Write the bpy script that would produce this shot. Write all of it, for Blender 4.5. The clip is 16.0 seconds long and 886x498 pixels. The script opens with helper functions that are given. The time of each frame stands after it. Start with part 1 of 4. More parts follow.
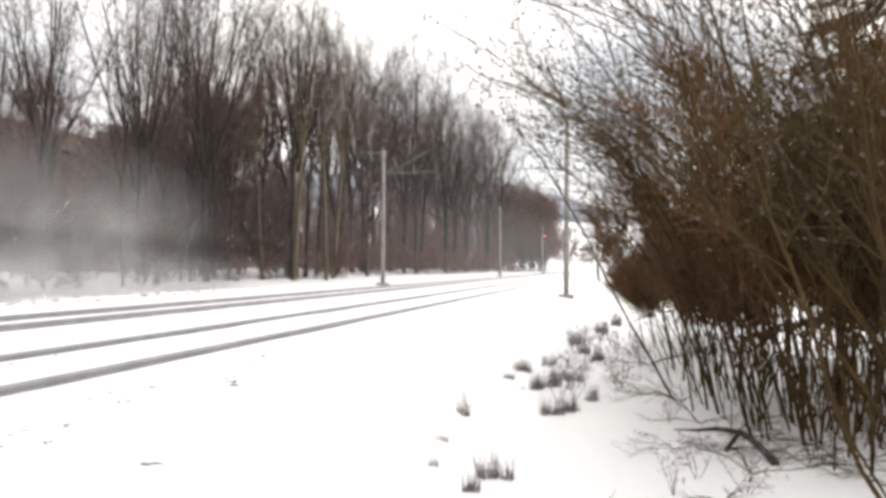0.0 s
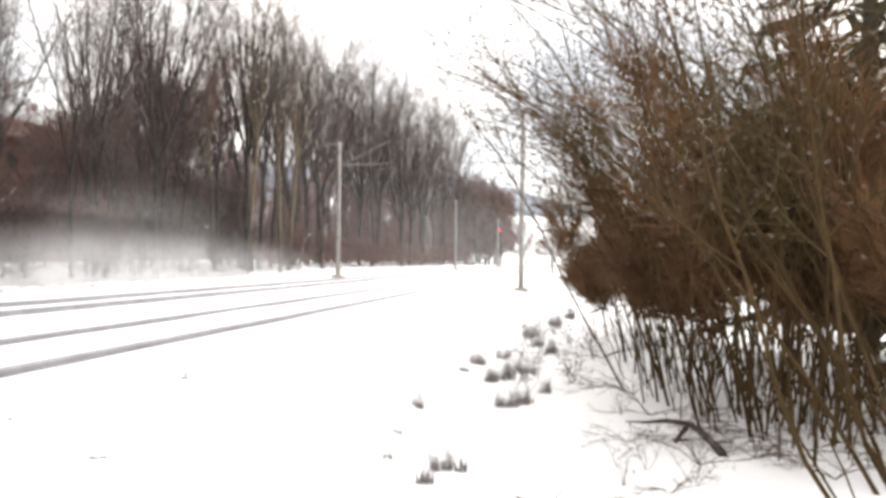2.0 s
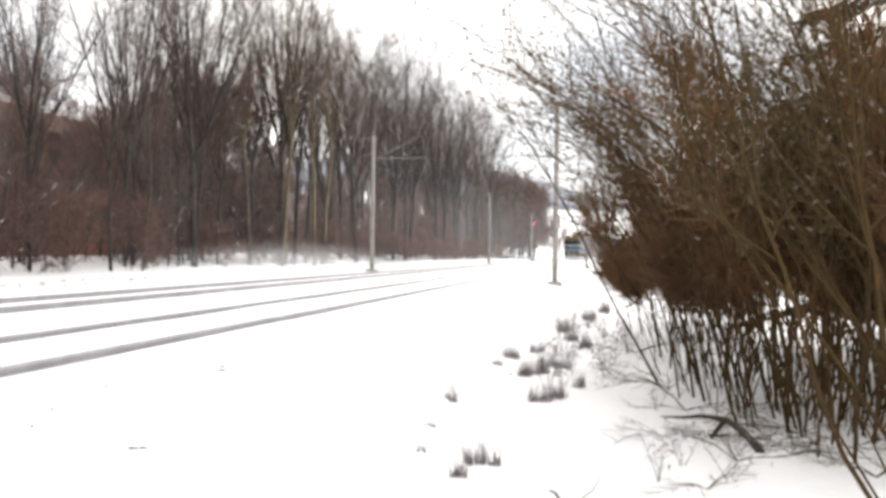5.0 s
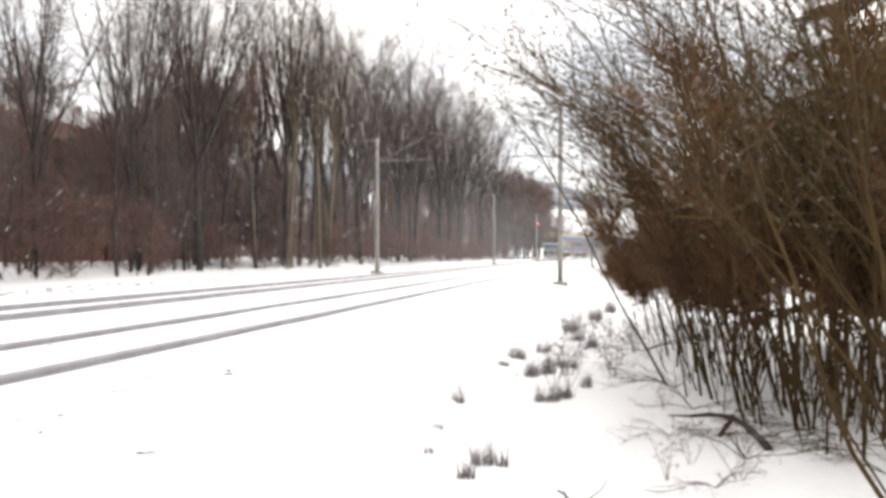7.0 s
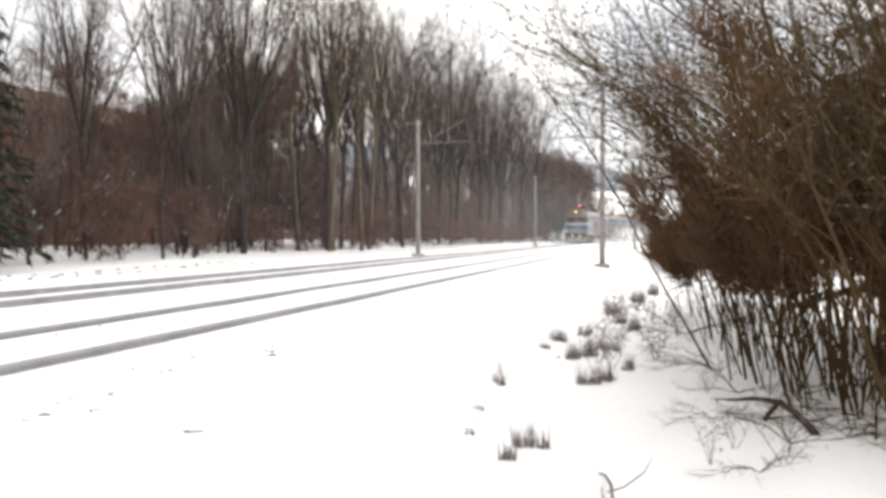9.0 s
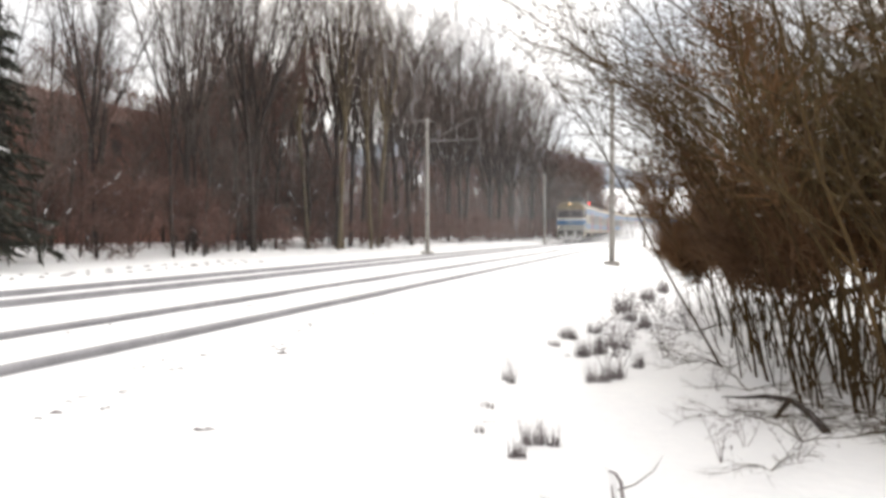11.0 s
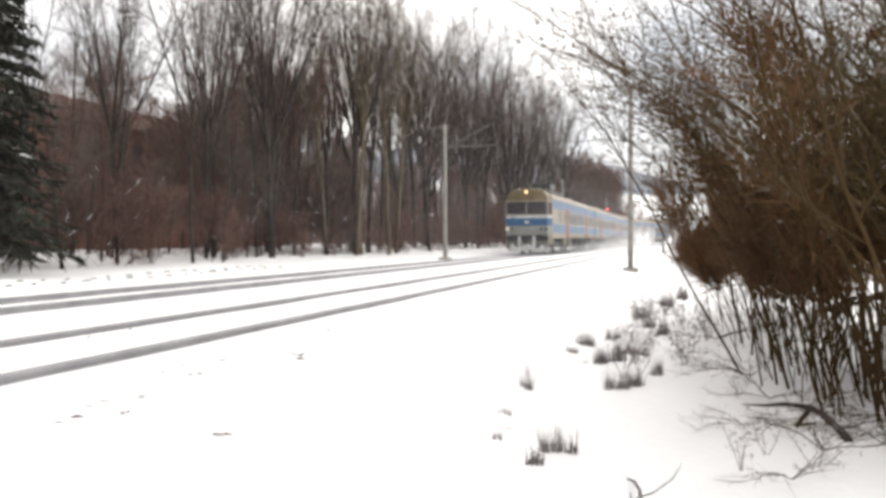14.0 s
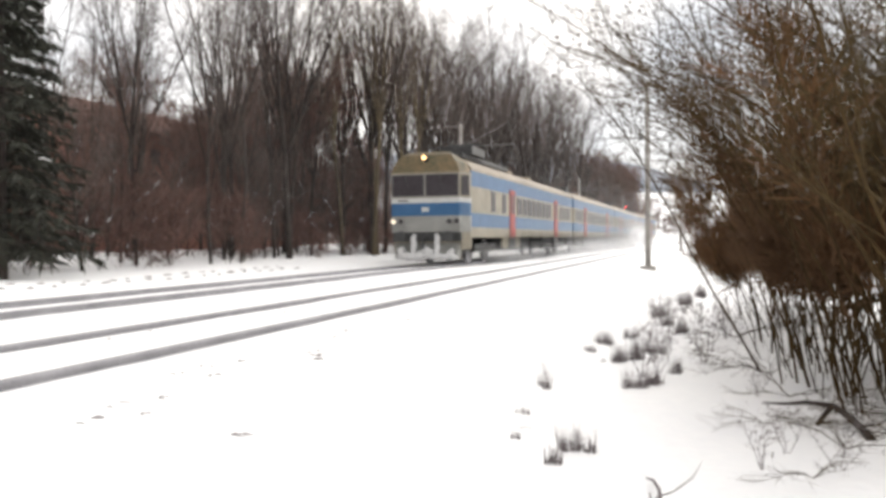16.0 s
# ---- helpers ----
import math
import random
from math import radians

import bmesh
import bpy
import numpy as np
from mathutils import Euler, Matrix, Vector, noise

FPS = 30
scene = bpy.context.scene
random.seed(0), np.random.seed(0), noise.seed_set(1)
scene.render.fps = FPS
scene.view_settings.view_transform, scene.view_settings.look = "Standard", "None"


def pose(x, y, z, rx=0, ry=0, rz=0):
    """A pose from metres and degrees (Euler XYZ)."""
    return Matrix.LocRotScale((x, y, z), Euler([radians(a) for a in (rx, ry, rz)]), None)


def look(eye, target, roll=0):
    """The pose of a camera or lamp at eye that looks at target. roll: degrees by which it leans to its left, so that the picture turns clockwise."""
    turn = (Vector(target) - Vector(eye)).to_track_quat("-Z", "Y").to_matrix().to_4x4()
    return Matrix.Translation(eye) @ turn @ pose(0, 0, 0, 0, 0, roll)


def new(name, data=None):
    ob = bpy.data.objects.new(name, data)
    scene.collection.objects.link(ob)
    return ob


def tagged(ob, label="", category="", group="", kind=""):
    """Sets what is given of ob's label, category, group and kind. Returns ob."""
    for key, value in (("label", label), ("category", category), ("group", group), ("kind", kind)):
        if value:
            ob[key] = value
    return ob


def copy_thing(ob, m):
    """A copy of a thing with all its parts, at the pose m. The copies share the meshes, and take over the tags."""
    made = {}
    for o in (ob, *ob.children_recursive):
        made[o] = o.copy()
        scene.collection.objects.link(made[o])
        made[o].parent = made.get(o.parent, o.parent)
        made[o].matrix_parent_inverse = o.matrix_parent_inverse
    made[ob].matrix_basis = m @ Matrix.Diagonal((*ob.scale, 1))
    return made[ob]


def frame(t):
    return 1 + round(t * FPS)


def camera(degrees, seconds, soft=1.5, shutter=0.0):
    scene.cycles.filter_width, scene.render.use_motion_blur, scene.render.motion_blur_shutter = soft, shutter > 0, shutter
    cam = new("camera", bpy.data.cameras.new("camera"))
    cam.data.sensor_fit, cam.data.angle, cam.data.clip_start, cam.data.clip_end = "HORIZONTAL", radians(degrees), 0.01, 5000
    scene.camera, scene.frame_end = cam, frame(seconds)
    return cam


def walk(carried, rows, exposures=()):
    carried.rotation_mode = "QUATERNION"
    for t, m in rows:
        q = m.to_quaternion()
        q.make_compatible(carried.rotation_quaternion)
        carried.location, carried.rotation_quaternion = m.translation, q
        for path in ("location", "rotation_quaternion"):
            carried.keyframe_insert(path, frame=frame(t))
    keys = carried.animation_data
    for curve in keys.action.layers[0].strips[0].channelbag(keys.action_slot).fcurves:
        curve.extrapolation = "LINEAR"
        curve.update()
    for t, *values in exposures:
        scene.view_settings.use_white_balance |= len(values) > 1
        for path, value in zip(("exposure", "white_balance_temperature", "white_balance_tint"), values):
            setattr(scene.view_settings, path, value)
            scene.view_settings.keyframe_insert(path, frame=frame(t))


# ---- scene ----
# The camera stands beside the line and turns a little in the hand: seconds, yaw, pitch, roll.
# The plan below is drawn 1.18 times too large; SCALE brings it to true size (track gauge 1.435 m).
SCALE = 0.845
EYE = 1.06 * SCALE
cam = camera(55.8, 16.0, soft=3.6)
ROWS = [
    (0.0, 12.22, 1.13, 0.34),
    (0.5, 12.08, 0.94, 0.2),
    (1.0, 11.38, 0.94, 0.36),
    (1.5, 9.27, 0.35, 0.78),
    (2.0, 9.18, 0.67, 0.78),
    (2.5, 9.51, 0.38, 0.6),
    (3.0, 10.00, 0.29, 0.7),
    (3.5, 10.36, 0.28, 0.58),
    (4.0, 10.93, -0.01, 0.72),
    (6.5, 11.94, 0.67, 0.53),
    (7, 11.81, 0.30, 0.07),
    (7.5, 10.29, 0.16, -0.10),
    (8, 12.37, 0.15, -0.5),
    (8.5, 14.37, -0.57, -0.08),
    (9, 14.61, -0.91, -0.04),
    (11.5, 15.52, -1.08, 0.05),
    (12.0, 15.62, -1.00, 0.49),
    (12.5, 15.91, -1.08, 0.31),
    (13.0, 16.07, -0.78, 0.44),
    (13.5, 16.39, -0.37, -0.08),
    (14.0, 16.46, -0.64, -0.11),
    (14.5, 16.62, -0.73, 0.07),
    (15.0, 16.70, -0.74, 0.35),
    (15.5, 17.13, -0.96, -0.27),
    (16.0, 17.60, -0.66, -0.55),
]
walk(cam, [(t, pose(0, 0, EYE, 90 + pitch, 0, yaw) @ pose(0, 0, 0, 0, 0, roll)) for t, yaw, pitch, roll in ROWS],
     exposures=[(0.0, 0.72), (0.8, 0.75), (1.5, 1.2), (3.5, 1.2), (4.2, 1.12), (6.5, 0.92), (8.0, 0.92), (9.0, 0.76), (16.0, 0.7)])

# ---- sky and light: overcast winter day ----
world = bpy.data.worlds.new("overcast_sky")
scene.world = world
world.use_nodes = True
wn, wl = world.node_tree.nodes, world.node_tree.links
wn.clear()
w_out, w_bg, w_sky = wn.new("ShaderNodeOutputWorld"), wn.new("ShaderNodeBackground"), wn.new("ShaderNodeTexSky")
w_sky.sky_type, w_sky.sun_disc = "NISHITA", False
w_sky.sun_elevation, w_sky.sun_rotation = radians(24), radians(20)
w_noise, w_ramp, w_mix = wn.new("ShaderNodeTexNoise"), wn.new("ShaderNodeValToRGB"), wn.new("ShaderNodeMixRGB")
w_noise.inputs["Scale"].default_value, w_noise.inputs["Detail"].default_value = 2.2, 5.0
w_ramp.color_ramp.elements[0].position, w_ramp.color_ramp.elements[0].color = 0.36, (5.2, 5.4, 5.8, 1)
w_ramp.color_ramp.elements[1].position, w_ramp.color_ramp.elements[1].color = 0.6, (13.0, 12.3, 11.5, 1)
w_mix.inputs["Fac"].default_value = 0.92
w_bg.inputs["Strength"].default_value = 0.1
wl.new(w_noise.outputs["Fac"], w_ramp.inputs["Fac"])
wl.new(w_sky.outputs["Color"], w_mix.inputs["Color1"])
wl.new(w_ramp.outputs["Color"], w_mix.inputs["Color2"])
wl.new(w_mix.outputs["Color"], w_bg.inputs["Color"])
wl.new(w_bg.outputs["Background"], w_out.inputs["Surface"])
sun = new("sun", bpy.data.lights.new("sun", "SUN"))
sun.data.energy, sun.data.angle, sun.data.color = 1.2, radians(25), (1.0, 0.96, 0.9)
sun.matrix_world = look((0, 0, 0), (-0.3, -0.85, -0.42))


# ---- materials ----
def material(name, dark, light, rough=0.8, scale=3.0, fine=40.0, bump=0.3, metal=0.0, each=0.0, depth=0.01):
    """Two-scale noise between two base colours, fine relief, and a shade of its own for each object."""
    m = bpy.data.materials.new(name)
    m.use_nodes = True
    n, l = m.node_tree.nodes, m.node_tree.links
    b = n["Principled BSDF"]
    co = n.new("ShaderNodeTexCoord")
    big, small, mix, ramp = n.new("ShaderNodeTexNoise"), n.new("ShaderNodeTexNoise"), n.new("ShaderNodeMath"), n.new("ShaderNodeValToRGB")
    big.inputs["Scale"].default_value, big.inputs["Detail"].default_value = scale, 4
    small.inputs["Scale"].default_value, small.inputs["Detail"].default_value = fine, 3
    mix.operation = "MULTIPLY_ADD"
    mix.inputs[1].default_value = 0.45
    for node in (big, small):
        l.new(co.outputs["Object"], node.inputs["Vector"])
    half = n.new("ShaderNodeMath")
    half.operation, half.inputs[1].default_value = "MULTIPLY", 0.55
    l.new(big.outputs["Fac"], half.inputs[0])
    l.new(small.outputs["Fac"], mix.inputs[0])
    l.new(half.outputs[0], mix.inputs[2])
    ramp.color_ramp.elements[0].position, ramp.color_ramp.elements[0].color = 0.35, (*dark, 1)
    ramp.color_ramp.elements[1].position, ramp.color_ramp.elements[1].color = 0.65, (*light, 1)
    l.new(mix.outputs[0], ramp.inputs["Fac"])
    colour = ramp.outputs["Color"]
    if each:
        info, hsv, span = n.new("ShaderNodeObjectInfo"), n.new("ShaderNodeHueSaturation"), n.new("ShaderNodeMapRange")
        span.inputs["To Min"].default_value, span.inputs["To Max"].default_value = 1 - each, 1 + each
        l.new(info.outputs["Random"], span.inputs["Value"])
        l.new(span.outputs["Result"], hsv.inputs["Value"])
        l.new(colour, hsv.inputs["Color"])
        colour = hsv.outputs["Color"]
    l.new(colour, b.inputs["Base Color"])
    b.inputs["Roughness"].default_value, b.inputs["Metallic"].default_value = rough, metal
    if bump:
        bp = n.new("ShaderNodeBump")
        bp.inputs["Strength"].default_value, bp.inputs["Distance"].default_value = bump, depth
        l.new(mix.outputs[0], bp.inputs["Height"])
        l.new(bp.outputs["Normal"], b.inputs["Normal"])
    return m


def glow(name, colour, strength):
    m = bpy.data.materials.new(name)
    m.use_nodes = True
    b = m.node_tree.nodes["Principled BSDF"]
    b.inputs["Base Color"].default_value = (*colour, 1)
    b.inputs["Emission Color"].default_value = (*colour, 1)
    b.inputs["Emission Strength"].default_value = strength
    return m


SNOW = material("snow", (0.86, 0.865, 0.88), (0.92, 0.92, 0.92), 0.55, 0.8, 9.0, 0.5, depth=0.03)
DRIFT = material("blown_snow", (0.84, 0.84, 0.85), (0.9, 0.9, 0.9), 0.7, 3, 30, 0)
BARK = material("grey_brown_bark", (0.026, 0.021, 0.019), (0.06, 0.05, 0.044), 0.9, 2, 25, 0.5, each=0.3)
TWIG = material("brown_twigs", (0.065, 0.05, 0.044), (0.125, 0.096, 0.082), 0.9, 1, 9, 0, each=0.3)
THICKET = material("red_brown_thicket_twigs", (0.085, 0.044, 0.036), (0.145, 0.078, 0.06), 0.9, 1, 9, 0, each=0.2)
OCHRE_BARK = material("pale_ochre_bark", (0.07, 0.053, 0.032), (0.13, 0.1, 0.056), 0.9, 2, 20, 0.4, each=0.2)
BUSH_BARK = material("olive_brown_bark", (0.023, 0.0145, 0.006), (0.062, 0.038, 0.014), 0.85, 4, 40, 0.4, each=0.2)
BUSH_TWIG = material("olive_brown_twigs", (0.031, 0.021, 0.005), (0.066, 0.043, 0.008), 0.9, 3, 30, 0, each=0.25)
RUST_TWIG = material("rust_brown_twigs", (0.066, 0.031, 0.011), (0.13, 0.062, 0.02), 0.9, 1.2, 30, 0, each=0.2)
DRY_LEAF = material("dry_grey_leaves", (0.062, 0.047, 0.037), (0.135, 0.103, 0.082), 0.9, 3, 30, 0, each=0.2)
LITTER = material("leaf_litter_and_brush", (0.05, 0.03, 0.025), (0.13, 0.08, 0.065), 1.0, 0.5, 4.0, 0.8, depth=0.3)
NEEDLE = material("spruce_needles", (0.011, 0.013, 0.007), (0.028, 0.029, 0.015), 0.8, 3, 25, 0, each=0.2)
GRASS = material("dry_grass", (0.11, 0.096, 0.1), (0.25, 0.22, 0.222), 0.95, 6, 60, 0)
STEEL = material("rusty_rail_steel", (0.2, 0.197, 0.21), (0.31, 0.306, 0.322), 0.6, 2, 30, 0.2, 0.1)
CONCRETE = material("weathered_concrete", (0.2, 0.185, 0.17), (0.33, 0.31, 0.285), 0.9, 2, 30, 0.3, each=0.1)
GALV = material("galvanised_steel", (0.14, 0.135, 0.13), (0.22, 0.215, 0.21), 0.6, 5, 40, 0.1, 0.2)
WIRE = material("copper_wire", (0.02, 0.019, 0.018), (0.035, 0.033, 0.03), 1.0, 5, 40, 0)
CREAM = material("dirty_cream_paint", (0.165, 0.148, 0.112), (0.265, 0.237, 0.185), 0.5, 1.2, 14, 0.1)
ROOF_CREAM = material("sooty_cream_roof", (0.13, 0.1, 0.068), (0.25, 0.205, 0.15), 0.6, 1.0, 12, 0.1)
GREY_PAINT = material("dirty_light_grey_paint", (0.155, 0.155, 0.147), (0.24, 0.24, 0.228), 0.5, 1.5, 14, 0.1)
DOME = material("soot_stained_green_cream_paint", (0.06, 0.064, 0.04), (0.17, 0.118, 0.068), 0.6, 1.6, 10, 0.1)
BLUE = material("faded_blue_paint", (0.026, 0.075, 0.155), (0.045, 0.11, 0.21), 0.45, 1.5, 14, 0.05)
RED = material("red_door_paint", (0.2, 0.032, 0.028), (0.3, 0.05, 0.04), 0.5, 2, 14, 0.05)
BLACK = material("sooty_black_metal", (0.02, 0.02, 0.022), (0.05, 0.05, 0.05), 0.7, 3, 20, 0.2)
GLASS = material("dark_window_glass", (0.035, 0.03, 0.033), (0.055, 0.05, 0.055), 0.35, 1, 8, 0)
SILL = material("dirty_white_paint", (0.34, 0.34, 0.33), (0.46, 0.46, 0.45), 0.5, 2, 14, 0)
PLASTER = material("red_brown_facade", (0.19, 0.082, 0.056), (0.27, 0.12, 0.086), 0.9, 0.5, 12, 0.2)
ROOF_TILE = material("dark_brown_roof", (0.1, 0.055, 0.045), (0.17, 0.09, 0.07), 0.9, 0.6, 10, 0.3)
# the blueing of distant air is put into the hills' base colour
HILL = material("haze_blue_wooded_hillside", (0.15, 0.175, 0.22), (0.36, 0.39, 0.44), 1.0, 0.02, 0.2, 0)


def veil_material(name, half_y, half_z, strength):
    """Airborne powder: white, thinning out from the middle and torn by noise."""
    m = bpy.data.materials.new(name)
    m.use_nodes = True
    n, l = m.node_tree.nodes, m.node_tree.links
    b = n["Principled BSDF"]
    b.inputs["Base Color"].default_value = (0.9, 0.9, 0.91, 1)
    b.inputs["Roughness"].default_value = 1.0
    b.inputs["Specular IOR Level"].default_value = 0.0
    co, shrink, length, fall = n.new("ShaderNodeTexCoord"), n.new("ShaderNodeVectorMath"), n.new("ShaderNodeVectorMath"), n.new("ShaderNodeMapRange")
    shrink.operation, shrink.inputs[1].default_value = "MULTIPLY", (0, 1 / half_y, 1 / half_z)
    length.operation = "LENGTH"
    fall.interpolation_type = "SMOOTHSTEP"
    fall.inputs["From Min"].default_value, fall.inputs["From Max"].default_value = 0.1, 1.0
    fall.inputs["To Min"].default_value, fall.inputs["To Max"].default_value = strength, 0.0
    tex, span, mul = n.new("ShaderNodeTexNoise"), n.new("ShaderNodeMapRange"), n.new("ShaderNodeMath")
    tex.inputs["Scale"].default_value, tex.inputs["Detail"].default_value = 0.55, 5
    span.inputs["From Min"].default_value, span.inputs["From Max"].default_value = 0.3, 0.7
    span.inputs["To Min"].default_value, span.inputs["To Max"].default_value = 0.35, 1.3
    mul.operation = "MULTIPLY"
    l.new(co.outputs["Object"], shrink.inputs[0])
    l.new(shrink.outputs["Vector"], length.inputs[0])
    l.new(length.outputs["Value"], fall.inputs["Value"])
    l.new(co.outputs["Object"], tex.inputs["Vector"])
    l.new(tex.outputs["Fac"], span.inputs["Value"])
    l.new(fall.outputs["Result"], mul.inputs[0])
    l.new(span.outputs["Result"], mul.inputs[1])
    l.new(mul.outputs[0], b.inputs["Alpha"])
    return m


LAMP = glow("warm_headlight", (1.0, 0.6, 0.25), 1.9)
SMALL_LAMP = glow("white_headlight", (1.0, 0.85, 0.65), 0.28)
RED_LAMP = glow("red_signal_light", (1.0, 0.05, 0.05), 5.0)


DIRTY_SNOW = material("dirty_caked_snow", (0.36, 0.36, 0.36), (0.58, 0.58, 0.58), 0.8, 4, 25, 0.4)
for paint in (GLASS, CREAM, ROOF_CREAM, GREY_PAINT, DOME, BLUE, RED, SILL, WIRE, BARK, BUSH_BARK):
    paint.node_tree.nodes["Principled BSDF"].inputs["Specular IOR Level"].default_value = 0.15
GLASS.node_tree.nodes["Principled BSDF"].inputs["Specular IOR Level"].default_value = 0.04


# ---- mesh helpers ----
class Shape:
    """Vertices and faces of one mesh, collected from simple forms."""

    def __init__(self):
        self.v, self.f = [], []

    def face(self, *points):
        k = len(self.v)
        self.v += [tuple(p) for p in points]
        self.f.append(tuple(range(k, k + len(points))))

    def box(self, x0, x1, y0, y1, z0, z1):
        k = len(self.v)
        self.v += [(x, y, z) for z in (z0, z1) for x, y in ((x0, y0), (x1, y0), (x1, y1), (x0, y1))]
        self.f += [tuple(k + i for i in q) for q in ((3, 2, 1, 0), (4, 5, 6, 7), (0, 1, 5, 4), (1, 2, 6, 5), (2, 3, 7, 6), (3, 0, 4, 7))]

    def loft(self, rings, caps=True):
        k, n = len(self.v), len(rings[0])
        for ring in rings:
            self.v += [tuple(p) for p in ring]
        for i in range(len(rings) - 1):
            for j in range(n):
                a, b = k + i * n + j, k + i * n + (j + 1) % n
                self.f.append((a, b, b + n, a + n))
        if caps:
            self.f.append(tuple(k + j for j in reversed(range(n))))
            self.f.append(tuple(k + (len(rings) - 1) * n + j for j in range(n)))

    def tube(self, points, radii, sides=4, point=False, caps=False):
        """A tapered tube along points; with point, it ends in a tip."""
        ps = [Vector(p) for p in points]
        rings = []
        for i, p in enumerate(ps):
            d = (ps[min(i + 1, len(ps) - 1)] - ps[max(i - 1, 0)])
            d = d.normalized() if d.length > 1e-9 else Vector((0, 0, 1))
            s = d.cross(Vector((0.31, 0.52, 0.8)))
            if s.length < 0.05:
                s = d.cross(Vector((1, 0, 0)))
            s.normalize()
            u = d.cross(s)
            rings.append([p + radii[i] * (math.cos(a) * s + math.sin(a) * u) for a in (2 * math.pi * j / sides for j in range(sides))])
        if point:
            last = rings.pop()
            tip = ps[-1]
        self.loft(rings, caps)
        if point:
            k = len(self.v)
            self.v.append(tuple(tip))
            for j in range(sides):
                self.f.append((k - sides + j, k - sides + (j + 1) % sides, k))

    def spike(self, a, b, r):
        """A thin three-sided twig from a to its tip b."""
        d = b - a
        s = d.cross(Vector((0.31, 0.52, 0.8)))
        s = s.normalized() * r if s.length > 1e-6 else Vector((r, 0, 0))
        u = d.cross(s)
        u = u.normalized() * r if u.length > 1e-9 else Vector((0, r, 0))
        k = len(self.v)
        self.v += [tuple(a + s), tuple(a - 0.5 * s + 0.87 * u), tuple(a - 0.5 * s - 0.87 * u), tuple(b)]
        self.f += [(k, k + 1, k + 3), (k + 1, k + 2, k + 3), (k + 2, k, k + 3)]

    def sliver(self, a, b, side):
        """The finest twig: one narrow blade."""
        k = len(self.v)
        self.v += [tuple(a + side), tuple(a - side), tuple(b)]
        self.f.append((k, k + 1, k + 2))

    def mesh(self, name, mat, smooth=False):
        me = bpy.data.meshes.new(name)
        me.from_pydata(self.v, [], self.f)
        me.materials.append(mat)
        if smooth:
            me.polygons.foreach_set("use_smooth", [True] * len(me.polygons))
        me.update()
        return me


def part(name, shape, mat, parent=None, label="", smooth=False):
    ob = new(name, shape.mesh(name, mat, smooth))
    ob.parent = parent
    return tagged(ob, label)


def bevelled(name, boxes, mat, parent=None, label="", width=0.02):
    """Boxes with worn edges as one part."""
    s = Shape()
    for b in boxes:
        s.box(*b)
    me = s.mesh(name, mat)
    bm = bmesh.new()
    bm.from_mesh(me)
    bmesh.ops.bevel(bm, geom=bm.edges[:], offset=width, segments=2, affect="EDGES", profile=0.6)
    bm.to_mesh(me)
    bm.free()
    ob = new(name, me)
    ob.parent = parent
    return tagged(ob, label)


def disc(s, centre, axis, r, depth, sides=16):
    a = Vector(axis).normalized()
    s.tube([Vector(centre) - a * depth / 2, Vector(centre) + a * depth / 2], [r, r], sides, caps=True)


# ---- the line and the lie of the land ----
NEAR, FAR_TRACK = -6.13, -11.33
HALF_GAUGE = 0.888


def bend(y):
    """Beyond the straight the line swings away to the right."""
    return max(0.0, y - 125.0) ** 2 / 440.0


def heading(y):
    return math.degrees(math.atan2(-max(0.0, y - 125.0) / 220.0, 1.0))


def step(a, b, v):
    t = min(1.0, max(0.0, (v - a) / (b - a)))
    return t * t * (3 - 2 * t)


def ground_height(x, y):
    u = x - bend(min(y, 260))
    z = -0.085
    z += -0.36 * step(-4.2, -1.2, u) + 0.25 * step(3.0, 12.0, u)
    z -= 0.04 * step(2.3, 1.6, abs(u - FAR_TRACK))
    z += 0.16 * step(-13.2, -14.8, u) + 0.35 * step(-17.5, -24.0, u)
    rough = step(-4.6, -3.4, u) + step(-13.0, -13.8, u) + 0.25
    if abs(x) < 60 and y < 150:
        z += rough * (0.05 * noise.noise((x * 0.5, y * 0.4, 0)) + 0.025 * noise.noise((x * 1.7, y * 1.4, 3)))
    z += 37.0 * step(260, 720, y) + 14 * step(-60, -250, u)
    return z


def build_ground():
    def axis(fine, reach, start):
        out, v, d = [0.0], 0.0, start
        while v < reach:
            v += d
            d = d if v < fine else d * 1.22
            out.append(v)
        return out
    xs = sorted({-6.0 + v for v in axis(14, 2600, 0.25)} | {-6.0 - v for v in axis(14, 2600, 0.25)})
    ys = sorted({8.0 + v for v in axis(34, 2600, 0.4)} | {8.0 - v for v in axis(14, 2600, 0.4)})
    s = Shape()
    s.v = [(x, y, ground_height(x, y)) for y in ys for x in xs]
    n = len(xs)
    s.f = [(j * n + i, j * n + i + 1, (j + 1) * n + i + 1, (j + 1) * n + i) for j in range(len(ys) - 1) for i in range(n - 1)]
    tagged(part("ground", s, SNOW, smooth=True), "bright untrodden snow cover over the trackside", "ground", kind="structure")


build_ground()


